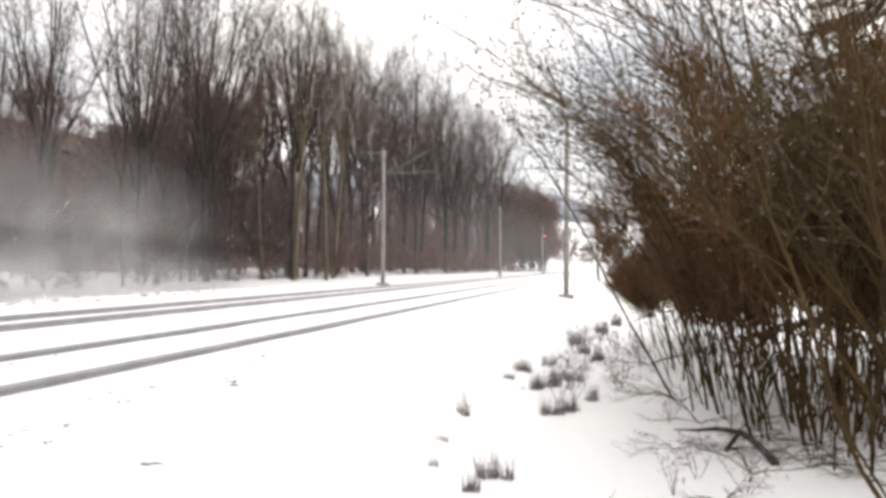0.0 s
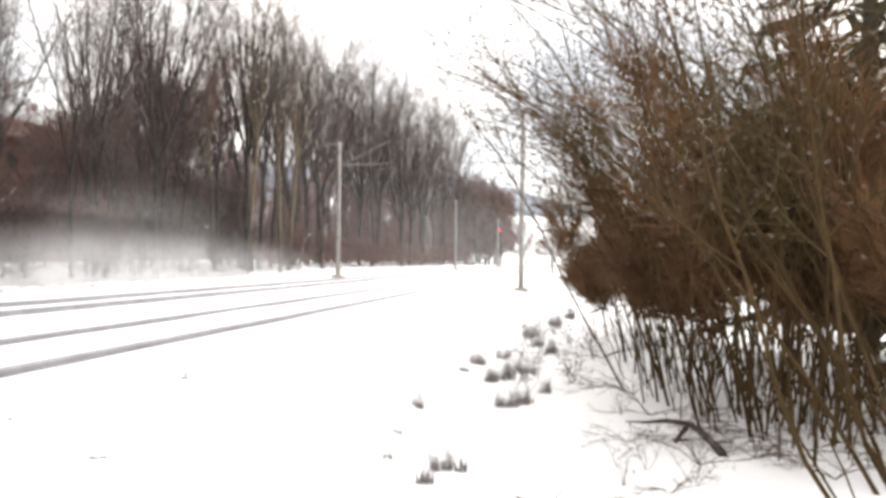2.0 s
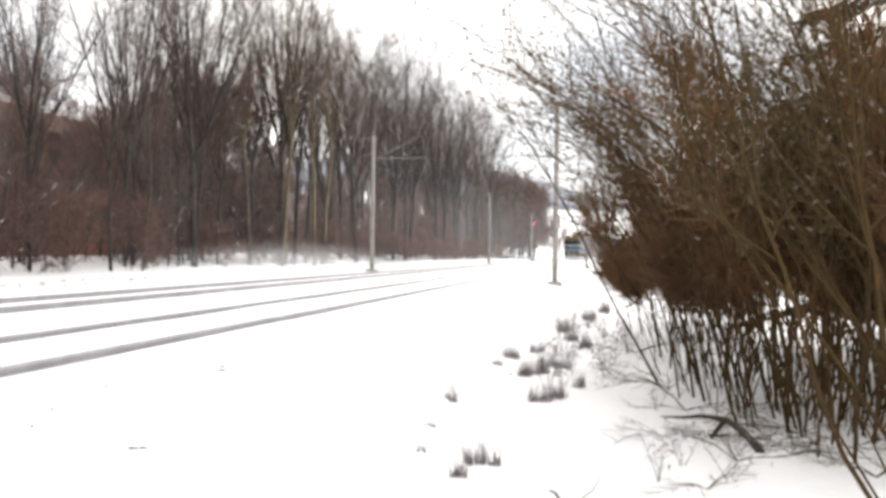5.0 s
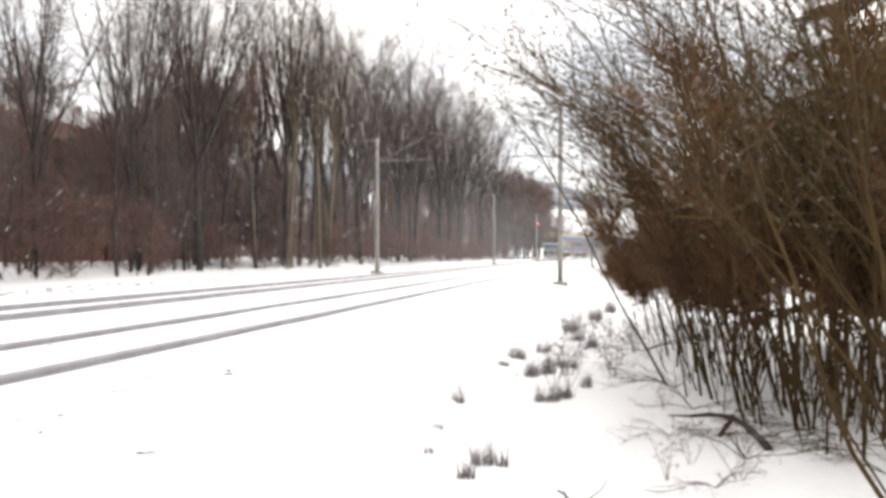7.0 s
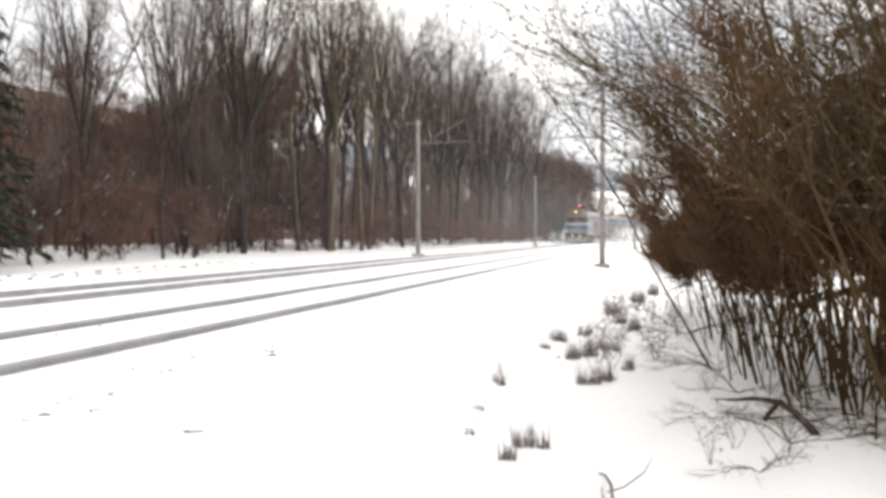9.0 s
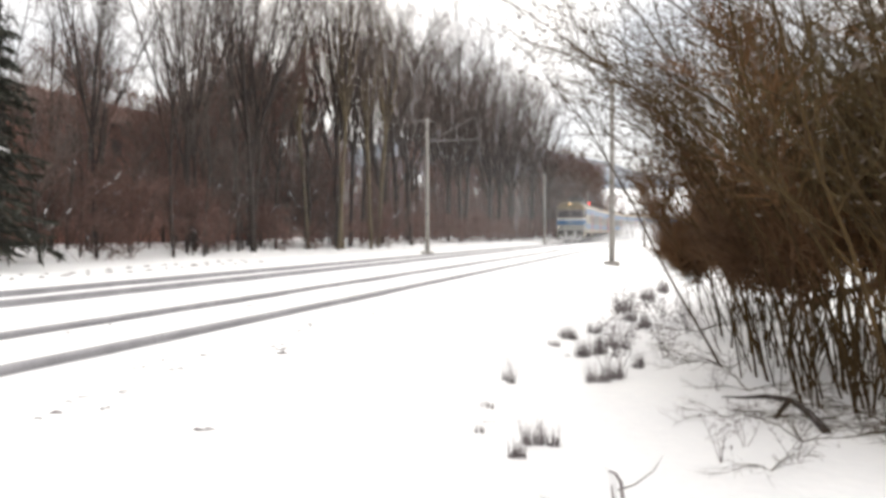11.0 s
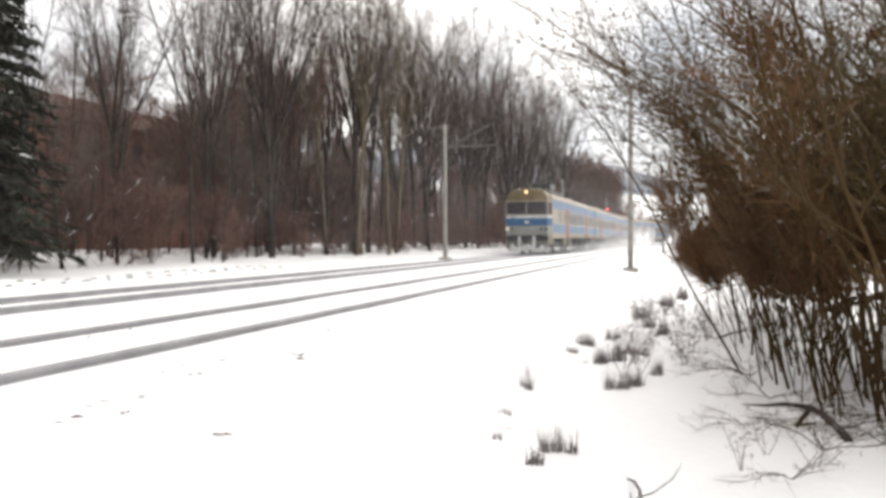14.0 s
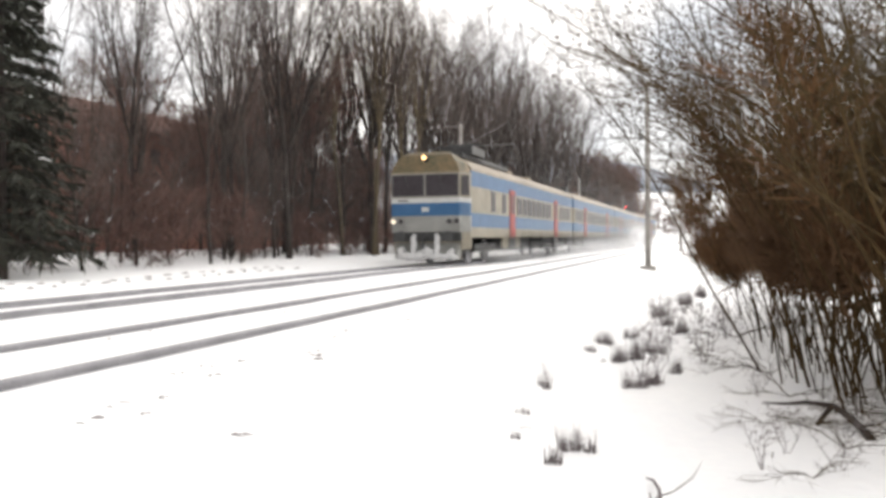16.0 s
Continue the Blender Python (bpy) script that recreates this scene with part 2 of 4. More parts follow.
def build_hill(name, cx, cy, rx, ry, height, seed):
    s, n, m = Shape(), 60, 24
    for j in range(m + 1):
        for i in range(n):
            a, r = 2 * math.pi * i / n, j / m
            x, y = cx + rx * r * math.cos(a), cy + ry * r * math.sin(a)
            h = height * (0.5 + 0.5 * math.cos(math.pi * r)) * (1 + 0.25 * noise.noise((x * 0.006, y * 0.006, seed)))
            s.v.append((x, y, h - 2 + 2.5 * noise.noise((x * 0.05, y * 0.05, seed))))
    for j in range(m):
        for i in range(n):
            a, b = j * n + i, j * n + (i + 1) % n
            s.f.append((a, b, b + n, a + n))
    tagged(part(name, s, HILL, smooth=True), "distant wooded hillside dusted with snow, haze blue put into its colour", "hill", kind="structure")


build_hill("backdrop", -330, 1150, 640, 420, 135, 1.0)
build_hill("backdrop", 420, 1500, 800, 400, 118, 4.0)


def rail_path(offset):
    out, y = [], -60.0
    while y < 300:
        out.append((offset + bend(y), y))
        y += 40 if y < 100 else 8
    return out


def build_track(centre, label):
    base = new("railway_track")
    tagged(base, label, "railway track", group="tracks of the line", kind="structure")
    for side in (-1, 1):
        web, head = Shape(), Shape()
        path = rail_path(centre + side * HALF_GAUGE)
        web.loft([[(x - 0.077, y, -0.19), (x + 0.077, y, -0.19), (x + 0.024, y, -0.15), (x + 0.024, y, -0.042), (x - 0.024, y, -0.042), (x - 0.024, y, -0.15)] for x, y in path])
        head.loft([[(x - 0.043, y, -0.042), (x + 0.043, y, -0.042), (x + 0.043, y, -0.01), (x + 0.031, y, 0), (x - 0.031, y, 0), (x - 0.043, y, -0.01)] for x, y in path])
        r = part("rail", web, STEEL, base, "rusty steel rail half sunk in snow")
        part("rail_head", head, STEEL, r)


build_track(NEAR, "snowed-in railway track with dark steel rails showing")
build_track(FAR_TRACK, "snowed-in railway track under the passing train")


# ---- bare trees ----
def vec(rng, s=1.0):
    return Vector((rng.uniform(-s, s), rng.uniform(-s, s), rng.uniform(-s, s)))


def bough(s, rng, start, way, length, r0, r1, n, lift, wobble, sides, tip=False):
    """A curved limb; gives back its points and ways."""
    pts, ways, p, d = [start.copy()], [way.normalized()], start.copy(), way.normalized()
    for i in range(n):
        d = (d + (lift * (2 * i / n) if isinstance(lift, Vector) else Vector((0, 0, lift))) + vec(rng, wobble)).normalized()
        p = p + d * (length / n)
        pts.append(p.copy())
        ways.append(d.copy())
    s.tube(pts, [r0 + (r1 - r0) * i / n for i in range(n + 1)], sides, point=tip)
    return pts, ways


def side_way(rng, d, spread):
    s = d.cross(vec(rng))
    s = s.normalized() if s.length > 1e-5 else Vector((1, 0, 0))
    return (d * math.cos(spread) + s * math.sin(spread)).normalized()


def make_tree(seed, height, limbs=18, subs=8, twigs=7, low=0.3, spread=0.55, girth=0.016, bark=BARK, twig=TWIG, twig_r=0.008, label="", category="tree", group="bare trees of the wood", snowy=False, reach=0.42, fan=0.62, rise=0.12, taper=0.66):
    rng = random.Random(seed)
    base = new("tree")
    tagged(base, label, category, group)
    wood, fine, snow = Shape(), Shape(), Shape()
    r = height * girth
    pts, ways = bough(wood, rng, Vector((0, 0, -0.3)), Vector((rng.uniform(-0.06, 0.06), rng.uniform(-0.06, 0.06), 1)), height * 0.93, r, r * 0.12, 9, 0.05, 0.06, 7, True)
    for i in range(limbs):
        t = low + (0.97 - low) * (i + rng.random()) / limbs
        k = min(8, int(t * 9))
        p = pts[k].lerp(pts[k + 1], t * 9 - k)
        d = side_way(rng, ways[k], spread * rng.uniform(0.7, 1.4))
        if d.z < 0.1:
            d.z = 0.15
        length = height * (reach - taper * reach * (t - low) / (1 - low)) * rng.uniform(0.7, 1.15)
        lr = r * (1 - t * 0.85) * 0.5
        lp, lw = bough(wood, rng, p, d, length, lr, 0.012, 5, rise, 0.06, 4, True)
        if snowy and t < 0.7 and d.z < 0.7:
            for k in (1, 2, 3):
                if rng.random() < 0.4:
                    a, b = lp[k], lp[k].lerp(lp[k + 1], rng.uniform(0.4, 0.9))
                    up = Vector((0, 0, 0.03))
                    snow.tube([a + up, a.lerp(b, 0.5) + 1.6 * up, b + up], [0.008, rng.uniform(0.014, 0.026), 0.006], 5)
        for j in range(subs):
            q = 0.2 + 0.78 * (j + rng.random()) / subs
            a = min(4, int(q * 5))
            sp = lp[a].lerp(lp[a + 1], q * 5 - a)
            sl = length * rng.uniform(0.26, 0.46) * (1.15 - 0.6 * q)
            sp2, sw2 = bough(wood if sl > 0.9 else fine, rng, sp, side_way(rng, lw[a], rng.uniform(0.65, 1.35) * fan), sl, max(0.016, lr * 0.34), 0.008, 3, 0.07, 0.08, 3, True)
            for m in range(twigs):
                e = 0.15 + 0.85 * (m + rng.random()) / twigs
                b = min(2, int(e * 3))
                tp = sp2[b].lerp(sp2[b + 1], e * 3 - b)
                td = side_way(rng, sw2[b], rng.uniform(0.5, 1.3) * fan)
                tl = rng.uniform(0.45, 1.4) * (0.5 + 0.03 * height)
                fine.sliver(tp, tp + (td + Vector((0, 0, 0.12))) * tl, vec(rng, 1).normalized() * twig_r)
                for _ in range(2):
                    q0 = tp + td * tl * rng.uniform(0.2, 0.7)
                    fine.sliver(q0, q0 + side_way(rng, td, 0.65) * tl * rng.uniform(0.4, 0.7), vec(rng, 1).normalized() * twig_r * 0.9)
    part("trunk", wood, bark, base)
    if snowy:
        tagged(part("snow_load", snow, SNOW, base, "snow lying on the limbs"), kind="stuff")
    part("crown", fine, twig, base, "haze of fine bare twigs")
    return base


def make_crown_tree(seed, height, leaders=5, fork=0.34, splay=0.42, girth=0.0095, limbs=10, subs=8, twigs=6, twig_r=0.006, reach=0.26, bark=BARK, label=""):
    """A bare tree whose trunk parts into rising leaders that fan out into a rounded crown of fine twigs."""
    rng = random.Random(seed)
    base = new("tree")
    tagged(base, label, "tree", "bare trees of the wood")
    wood, fine = Shape(), Shape()
    r = height * girth
    foot = Vector((rng.uniform(-0.06, 0.06), rng.uniform(-0.06, 0.06), 1))
    trunk, ways = bough(wood, rng, Vector((0, 0, -0.3)), foot, height * fork + 0.3, r, r * 0.8, 5, 0.03, 0.04, 7)
    turn = rng.uniform(0, 6.3)
    for i in range(leaders + 1):
        a, tilt = turn + 2 * math.pi * i / leaders + rng.uniform(-0.4, 0.4), splay * rng.uniform(0.55, 1.2) if i else 0.08
        k = 5 if i < 3 else rng.choice((3, 4, 5))
        way = Vector((math.sin(tilt) * math.cos(a), math.sin(tilt) * math.sin(a), math.cos(tilt)))
        length = height * (1 - fork) * rng.uniform(0.8, 1.02) * (1.0 if i else 1.06)
        lead, lw = bough(wood, rng, trunk[k], way, length, r * (0.5 if i else 0.7), 0.012, 8, 0.035, 0.07, 5, True)
        for j in range(limbs):
            q = 0.1 + 0.88 * (j + rng.random()) / limbs
            b = min(7, int(q * 8))
            p = lead[b].lerp(lead[b + 1], q * 8 - b)
            ll = height * reach * (1.05 - 0.6 * q) * rng.uniform(0.6, 1.15)
            lp, lv = bough(wood, rng, p, side_way(rng, lw[b], rng.uniform(0.4, 0.85)), ll, r * 0.2 * (1.1 - 0.75 * q) + 0.006, 0.005, 4, 0.07, 0.1, 3, True)
            for m in range(subs):
                e = 0.15 + 0.85 * (m + rng.random()) / subs
                c = min(3, int(e * 4))
                sp = lp[c].lerp(lp[c + 1], e * 4 - c)
                sd = side_way(rng, lv[c], rng.uniform(0.35, 0.9))
                sl = ll * rng.uniform(0.25, 0.45) * (1.15 - 0.5 * e) + 0.15
                fine.spike(sp, sp + sd * sl, 0.011)
                for _ in range(twigs):
                    g = sp + sd * sl * rng.uniform(0.1, 0.95)
                    td = side_way(rng, sd, rng.uniform(0.3, 0.8)) + Vector((0, 0, 0.12))
                    tl = rng.uniform(0.35, 0.95)
                    fine.sliver(g, g + td * tl, vec(rng, 1).normalized() * twig_r)
                    h = g + td * tl * rng.uniform(0.2, 0.6)
                    fine.sliver(h, h + side_way(rng, td.normalized(), 0.6) * tl * rng.uniform(0.4, 0.7), vec(rng, 1).normalized() * twig_r * 0.9)
    part("trunk", wood, bark, base)
    part("crown", fine, TWIG, base, "haze of fine bare twigs")
    return base


def place(kinds, spots):
    """The first use of each kind takes the original, later ones are copies."""
    used = set()
    for kind, x, y, turn, size in spots:
        m = pose(x, y, ground_height(x, y), 0, 0, turn) @ Matrix.Diagonal((size, size, size, 1))
        if kind in used:
            ob = copy_thing(kinds[kind], Matrix.Identity(4))
        else:
            ob = kinds[kind]
            used.add(kind)
        ob.matrix_basis = m


def build_slope():
    """The wooded slope that closes the wood behind its trees."""
    s, ys = Shape(), [-40 + 6 * i for i in range(46)]
    xs = [0, 3, 7, 12, 18, 26, 40, 70]
    for y in ys:
        for i, d in enumerate(xs):
            h = 13.0 * step(0, 26, d) * (1 - 0.45 * step(90, 200, y)) * (1 + 0.2 * noise.noise((y * 0.05, d * 0.1, 2)))
            s.v.append((-52 - d + bend(min(y, 220)) * 0.8, y, ground_height(-36, 20) - 0.3 + h))
    n = len(xs)
    s.f = [(a * n + b, a * n + b + 1, (a + 1) * n + b + 1, (a + 1) * n + b) for a in range(len(ys) - 1) for b in range(n - 1)]
    tagged(part("slope", s, LITTER, smooth=True), "brown leaf-littered wooded slope behind the trees", "slope", kind="structure")


def build_wood():
    rng = random.Random(5)
    kinds = [make_crown_tree(20 + i, 20, leaders=4 + i % 3, fork=0.24 + 0.06 * (i % 3), splay=0.34 + 0.07 * (i % 3), girth=0.0085 + 0.0012 * (i % 2),
                             label="tall bare deciduous tree with a grey-brown trunk at the wood's edge") for i in range(6)]
    kinds += [make_crown_tree(30 + i, 17, leaders=3, fork=0.36, splay=0.26, girth=0.0068, limbs=9, subs=6, twigs=4, twig_r=0.006, reach=0.2,
                              label="slender bare tree with a dark trunk and thin open branches") for i in range(3)]
    spots = []
    y = 2.0
    while y < 138:
        for row in range(2):
            x, v = -19.5 - 5.5 * row - rng.uniform(0, 4.5), y + rng.uniform(-1.8, 1.8)
            if row and 54 < v < 84 and rng.random() < 0.45:
                continue
            near_spruce = min((x + a) ** 2 + (v - b) ** 2 for a, b in ((18.4, 18.1), (20.4, 20.0), (17, 17), (17, 14))) < 14
            size = rng.uniform(0.88, 1.1) * (0.62 + 0.35 * step(28, 44, v) + 0.16 * step(55, 85, v) + 0.12 * step(80, 115, v))
            kind, turn = rng.randrange(6), rng.uniform(0, 360)
            if not near_spruce:
                spots.append((6 + kind % 3, x, v, turn, size * 1.05) if v < 31 else (kind, x, v, turn, size))
        y += 4.4 if y > 34 else 4.0
    for i in range(11):
        y = 29 + i * 2.3 * (1 + 0.02 * i) + rng.uniform(-0.8, 0.8)
        spots.append((6 + i % 3, -18.9 - rng.uniform(0, 2.5), y, rng.uniform(0, 360), rng.uniform(0.8, 1.05) * (0.68 + 0.4 * step(30, 56, y))))
    spots += [(6 + i % 3, -20.5 - 1.4 * (i % 4), 26.5 + 1.5 * i, 70 * i, 0.72 + 0.05 * (i % 3)) for i in range(0, 6, 2)]
    place(kinds, spots)
    pale = [make_crown_tree(36, 18, leaders=3, fork=0.42, splay=0.24, girth=0.008, limbs=8, subs=6, twigs=4, reach=0.2, bark=OCHRE_BARK, label="slender bare tree with a pale ochre trunk")]
    place(pale, [(0, -19.0, 46.3, 0, 0.9), (0, -19.6, 48.4, 80, 1.0), (0, -18.9, 51.5, 200, 0.95), (0, -19.5, 54.4, 300, 1.0), (0, -20.0, 44.2, 140, 0.85)])
    kinds = [make_tree(40 + i, 15, limbs=16, subs=7, twigs=9, low=0.08, spread=0.65, girth=0.007, twig_r=0.01, taper=0.45,
                       label="bare deciduous tree deep in the wood", group="bare trees deep in the wood") for i in range(3)]
    place(kinds, [(i % 3, -30 - rng.uniform(0, 8), 60 + i * 5.0, rng.uniform(0, 360), rng.uniform(0.6, 0.85)) for i in range(14)]
          + [(i % 3, -29 - rng.uniform(0, 8), 38 + i * 5.0, rng.uniform(0, 360), rng.uniform(0.6, 0.8)) for i in range(5)]
          + [(i % 3, -15.5 - (i % 4) * 3.5 - rng.uniform(0, 3), 134 + i * 2.2, rng.uniform(0, 360), rng.uniform(0.8, 1.0)) for i in range(20)]
          + [(i % 3, -(0.084 + 0.013 * (i % 5)) * y - 1.3, y, rng.uniform(0, 360), 0.95 - 0.03 * (i % 3)) for i, y in enumerate(150 + 2.4 * j for j in range(16))])
    kinds = [make_tree(50 + i, 6.5 + 1.2 * i, limbs=24, subs=7, twigs=10, low=0.03, spread=0.75, girth=0.007, twig=THICKET, twig_r=0.017, reach=0.5, taper=0.3, fan=0.7,
                       label="dense red-brown bare shrub in the undergrowth", category="shrub", group="undergrowth of the wood") for i in range(3)]
    spots = []
    y = 3.0
    while y < 185:
        big = 1.25 if y > 120 else 0.9 if y > 47 else 0.42 if y < 31 else 0.85
        x = (-20.5 if y < 31 else -23.5) - rng.uniform(0, 4) + bend(y) * 0.8
        spots.append((rng.randrange(3), x, y, rng.uniform(0, 360), rng.uniform(0.75, 1.15) * big))
        if 33 < y < 150:
            spots.append((rng.randrange(3), x - rng.uniform(5, 12), y + 1, rng.uniform(0, 360), rng.uniform(0.75, 1.2) * (0.4 + 0.6 * big)))
        y += 3.2 if y < 30 else 2.6 if y < 60 else 3.9
    spots += [(2, -22.0 - 1.7 * (i % 3) - rng.uniform(0, 1), 38.3 + 1.5 * i, rng.uniform(0, 360), (0.75, 0.95, 1.08, 1.16, 1.2, 1.2, 1.17, 1.1, 1.0, 0.85)[i]) for i in range(10)]
    spots += [(1 + i % 2, -(0.088 + 0.012 * (i % 5)) * (148 + 1.8 * i) - 1.5, 148 + 1.8 * i, rng.uniform(0, 360), rng.uniform(1.45, 1.75)) for i in range(22)]
    spots += [(i % 3, -37 - rng.uniform(0, 4), 50 + 5.5 * i, rng.uniform(0, 360), rng.uniform(1.1, 1.4)) for i in range(12)]
    spots += [(i % 3, -5 - 2.3 * i + rng.uniform(-1, 1), 265 + 6 * (i % 4), rng.uniform(0, 360), rng.uniform(0.8, 1.1) * (1.7 if i > 4 else 1.0)) for i in range(10)]
    place(kinds, spots)
    kinds = [make_tree(55 + i, 2.3, limbs=14, subs=4, twigs=10, low=0.02, spread=0.9, girth=0.008, twig=THICKET, twig_r=0.014, reach=0.6, taper=0.2, fan=0.8,
                       label="low brown brushwood at the foot of the trees", category="shrub", group="brushwood of the wood") for i in range(2)]
    place(kinds, [(i % 2, -19.0 - rng.uniform(0, 2.5) + bend(12 + i * 1.9) * 0.8, 12 + i * 1.9, rng.uniform(0, 360), rng.uniform(0.6, 1.25)) for i in range(70)])
    kinds = [make_tree(60 + i, 7.5, limbs=22, subs=6, twigs=5, low=0.08, spread=0.95, girth=0.009, twig_r=0.008, snowy=True,
                       label="low bare tree with snow lying on its limbs", group="snow-laden trees of the wood") for i in range(2)]
    place(kinds, [(i % 2, -19.3 - rng.uniform(0, 3), y, rng.uniform(0, 360), rng.uniform(0.7, 1.0)) for i, y in enumerate((22.5, 26.5, 30, 33, 36, 38.5, 41, 44, 57))])


build_slope()
build_wood()


# ---- hedge of tall shrubs beside the camera ----
def make_shrub(seed, height, stems, lean, first=0.3, spread=0.35, foot=0.5, subs=9, twigs=8, twig_r=0.004, leaves=0, thick=0.03, drift=0.0, suckers=4, twig=BUSH_TWIG, label=""):
    """Bare lower stems, and from the share first of their length upwards a crown of side shoots and twigs."""
    rng = random.Random(seed)
    base = new("shrub")
    tagged(base, label, "shrub", "tall shrubs of the hedge")
    fine, leaf = Shape(), Shape()
    for i in range(stems):
        a, ring = rng.uniform(0, 2 * math.pi), foot * math.sqrt(rng.random())
        wood = Shape()
        start = Vector((ring * math.cos(a), ring * math.sin(a), -0.1))
        d = Vector((spread * math.cos(a) + lean[0], spread * math.sin(a) + lean[1], 1)) + vec(rng, 0.16)
        length = height * rng.uniform(0.6, 1.1)
        r = rng.uniform(0.35, 1.0) * thick
        lp, lw = bough(wood, rng, start, d, length, r, 0.004, 9, Vector((-drift * rng.uniform(0.2, 1.4), 0, 0.015)), 0.14, 5, True)
        for j in range(subs):
            q = first + (0.97 - first) * (j + rng.random()) / subs
            k = min(8, int(q * 9))
            sp = lp[k].lerp(lp[k + 1], q * 9 - k)
            sl = length * rng.uniform(0.16, 0.34) * (1.1 - 0.5 * q)
            sp2, sw2 = bough(wood, rng, sp, side_way(rng, lw[k], rng.uniform(0.35, 0.85)), sl, r * 0.4 * (1.1 - 0.7 * q) + 0.002, 0.002, 4, 0.05, 0.16, 3, True)
            for m in range(twigs):
                e = 0.1 + 0.9 * (m + rng.random()) / twigs
                b = min(3, int(e * 4))
                tp = sp2[b].lerp(sp2[b + 1], e * 4 - b)
                td = side_way(rng, sw2[b], rng.uniform(0.3, 0.9))
                tl = rng.uniform(0.15, 0.5)
                fine.spike(tp, tp + td * tl, twig_r)
                if leaves and rng.random() < leaves:
                    c = tp + td * tl * rng.uniform(0.3, 1.05)
                    g = vec(rng, 0.034)
                    h = side_way(rng, td, 1.2) * rng.uniform(0.018, 0.042)
                    leaf.face(c, c + h * 0.6 + g * 0.5, c + h * 1.6, c + h * 0.7 - g * 0.5)
        part("stem", wood, BUSH_BARK, base)
    for _ in range(suckers):
        a, ring = rng.uniform(0, 2 * math.pi), foot * 1.1 * math.sqrt(rng.random())
        wood = Shape()
        lp, lw = bough(wood, rng, Vector((ring * math.cos(a), ring * math.sin(a), -0.1)), Vector((0.1 * math.cos(a), 0.1 * math.sin(a), 1)) + vec(rng, 0.2), rng.uniform(0.7, 1.7), rng.uniform(0.005, 0.011), 0.003, 5, 0.02, 0.16, 4, True)
        for k in (1, 2, 3, 4):
            bough(wood, rng, lp[k], side_way(rng, lw[k], rng.uniform(0.5, 1.1)), rng.uniform(0.25, 0.6), 0.004, 0.002, 3, 0.02, 0.25, 3, True)
        part("stem", wood, BUSH_BARK, base)
    part("twig_crown", fine, twig, base, "dense rust-brown twigs" if twig is RUST_TWIG else "dense olive-brown twigs")
    if leaves:
        part("foliage", leaf, DRY_LEAF, base, "withered grey-brown leaves still hanging")
    return base


def build_hedge():
    tall = "tall bare brown shrub with thin stems leaning out of the snow"
    kinds = [make_shrub(70 + i, 4.5 + 0.3 * i, 11, (-0.03, 0.0), first=0.42, foot=0.8, spread=0.2, subs=12, twigs=6, twig_r=0.003, leaves=0.65, thick=0.019, drift=0.15, label=tall) for i in range(3)]
    kinds += [make_shrub(80 + i, 2.6, 8, (-0.02, 0), first=0.56, foot=0.85, spread=0.27, subs=24, twigs=20, twig_r=0.006, thick=0.012, suckers=4, twig=RUST_TWIG, label="dense rounded brown shrub on bare stems over snow") for i in range(2)]
    kinds += [make_shrub(90, 4.4, 5, (-0.42, 0.1), first=0.42, spread=0.16, foot=0.45, subs=10, twigs=8, twig_r=0.003, leaves=0.5, thick=0.026, drift=0.04, label="brown shrub with long stems leaning over the snow")]
    kinds += [make_shrub(95, 5.4, 8, (-0.06, 0.0), first=0.46, spread=0.2, foot=0.45, subs=13, twigs=7, twig_r=0.003, leaves=0.75, thick=0.02, drift=0.22, label="tall brown shrub with leafy tips arching over the snow")]
    kinds += [make_shrub(98, 3.6, 8, (-0.02, 0), first=0.52, foot=0.7, spread=0.2, subs=24, twigs=16, twig_r=0.0055, thick=0.014, suckers=3, twig=BUSH_TWIG, label="dense dark olive-brown shrub in the heart of the hedge")]
    spots = [(0, 2.0, 7.0, 0, 0.95), (2, 1.6, 7.9, 10, 0.9), (1, 1.3, 9.6, -20, 1.0), (0, 2.3, 8.9, 140, 1.0), (2, 3.2, 8.8, 15, 1.1),
             (0, 1.1, 11.9, -10, 0.9), (2, 2.4, 11.4, -20, 1.05), (6, 1.5, 8.3, 5, 1.0), (6, 1.2, 10.2, -12, 1.0), (6, 1.75, 7.5, -5, 0.95), 
             (5, 2.0, 5.7, 0, 1.0), (5, 2.5, 6.3, 10, 1.05), (5, 3.1, 7.0, -10, 1.1),
             (3, 2.1, 7.9, 0, 1.2), (4, 2.3, 9.9, 40, 1.25), (3, 1.35, 11.0, 80, 1.1), (4, 1.3, 13.0, 150, 1.05), (4, 0.95, 16.4, 200, 1.05), (3, 1.45, 15.2, 20, 1.1), (4, 1.2, 16.8, 130, 1.0), (4, 2.3, 14.0, 90, 1.35), (3, 1.75, 18.0, 10, 1.05), (4, 2.6, 18.5, 60, 1.4),
             (3, 2.1, 22, 120, 1.05), (3, 2.5, 27, 40, 1.1), (4, 2.7, 34, 200, 1.15), (3, 3.3, 43, 10, 1.2), (3, 3.4, 8.4, 10, 1.3), (4, 3.6, 11, 10, 1.45), (4, 1.6, 9.0, 200, 1.15), (3, 2.8, 9.6, 100, 1.3), (4, 2.9, 7.6, 100, 1.15), (3, 3.2, 12.6, 50, 1.4), (7, 2.6, 8.6, 0, 1.0), (7, 3.4, 9.8, 90, 1.1), (7, 2.2, 10.6, 130, 1.0)]
    place(kinds, spots)


build_hedge()


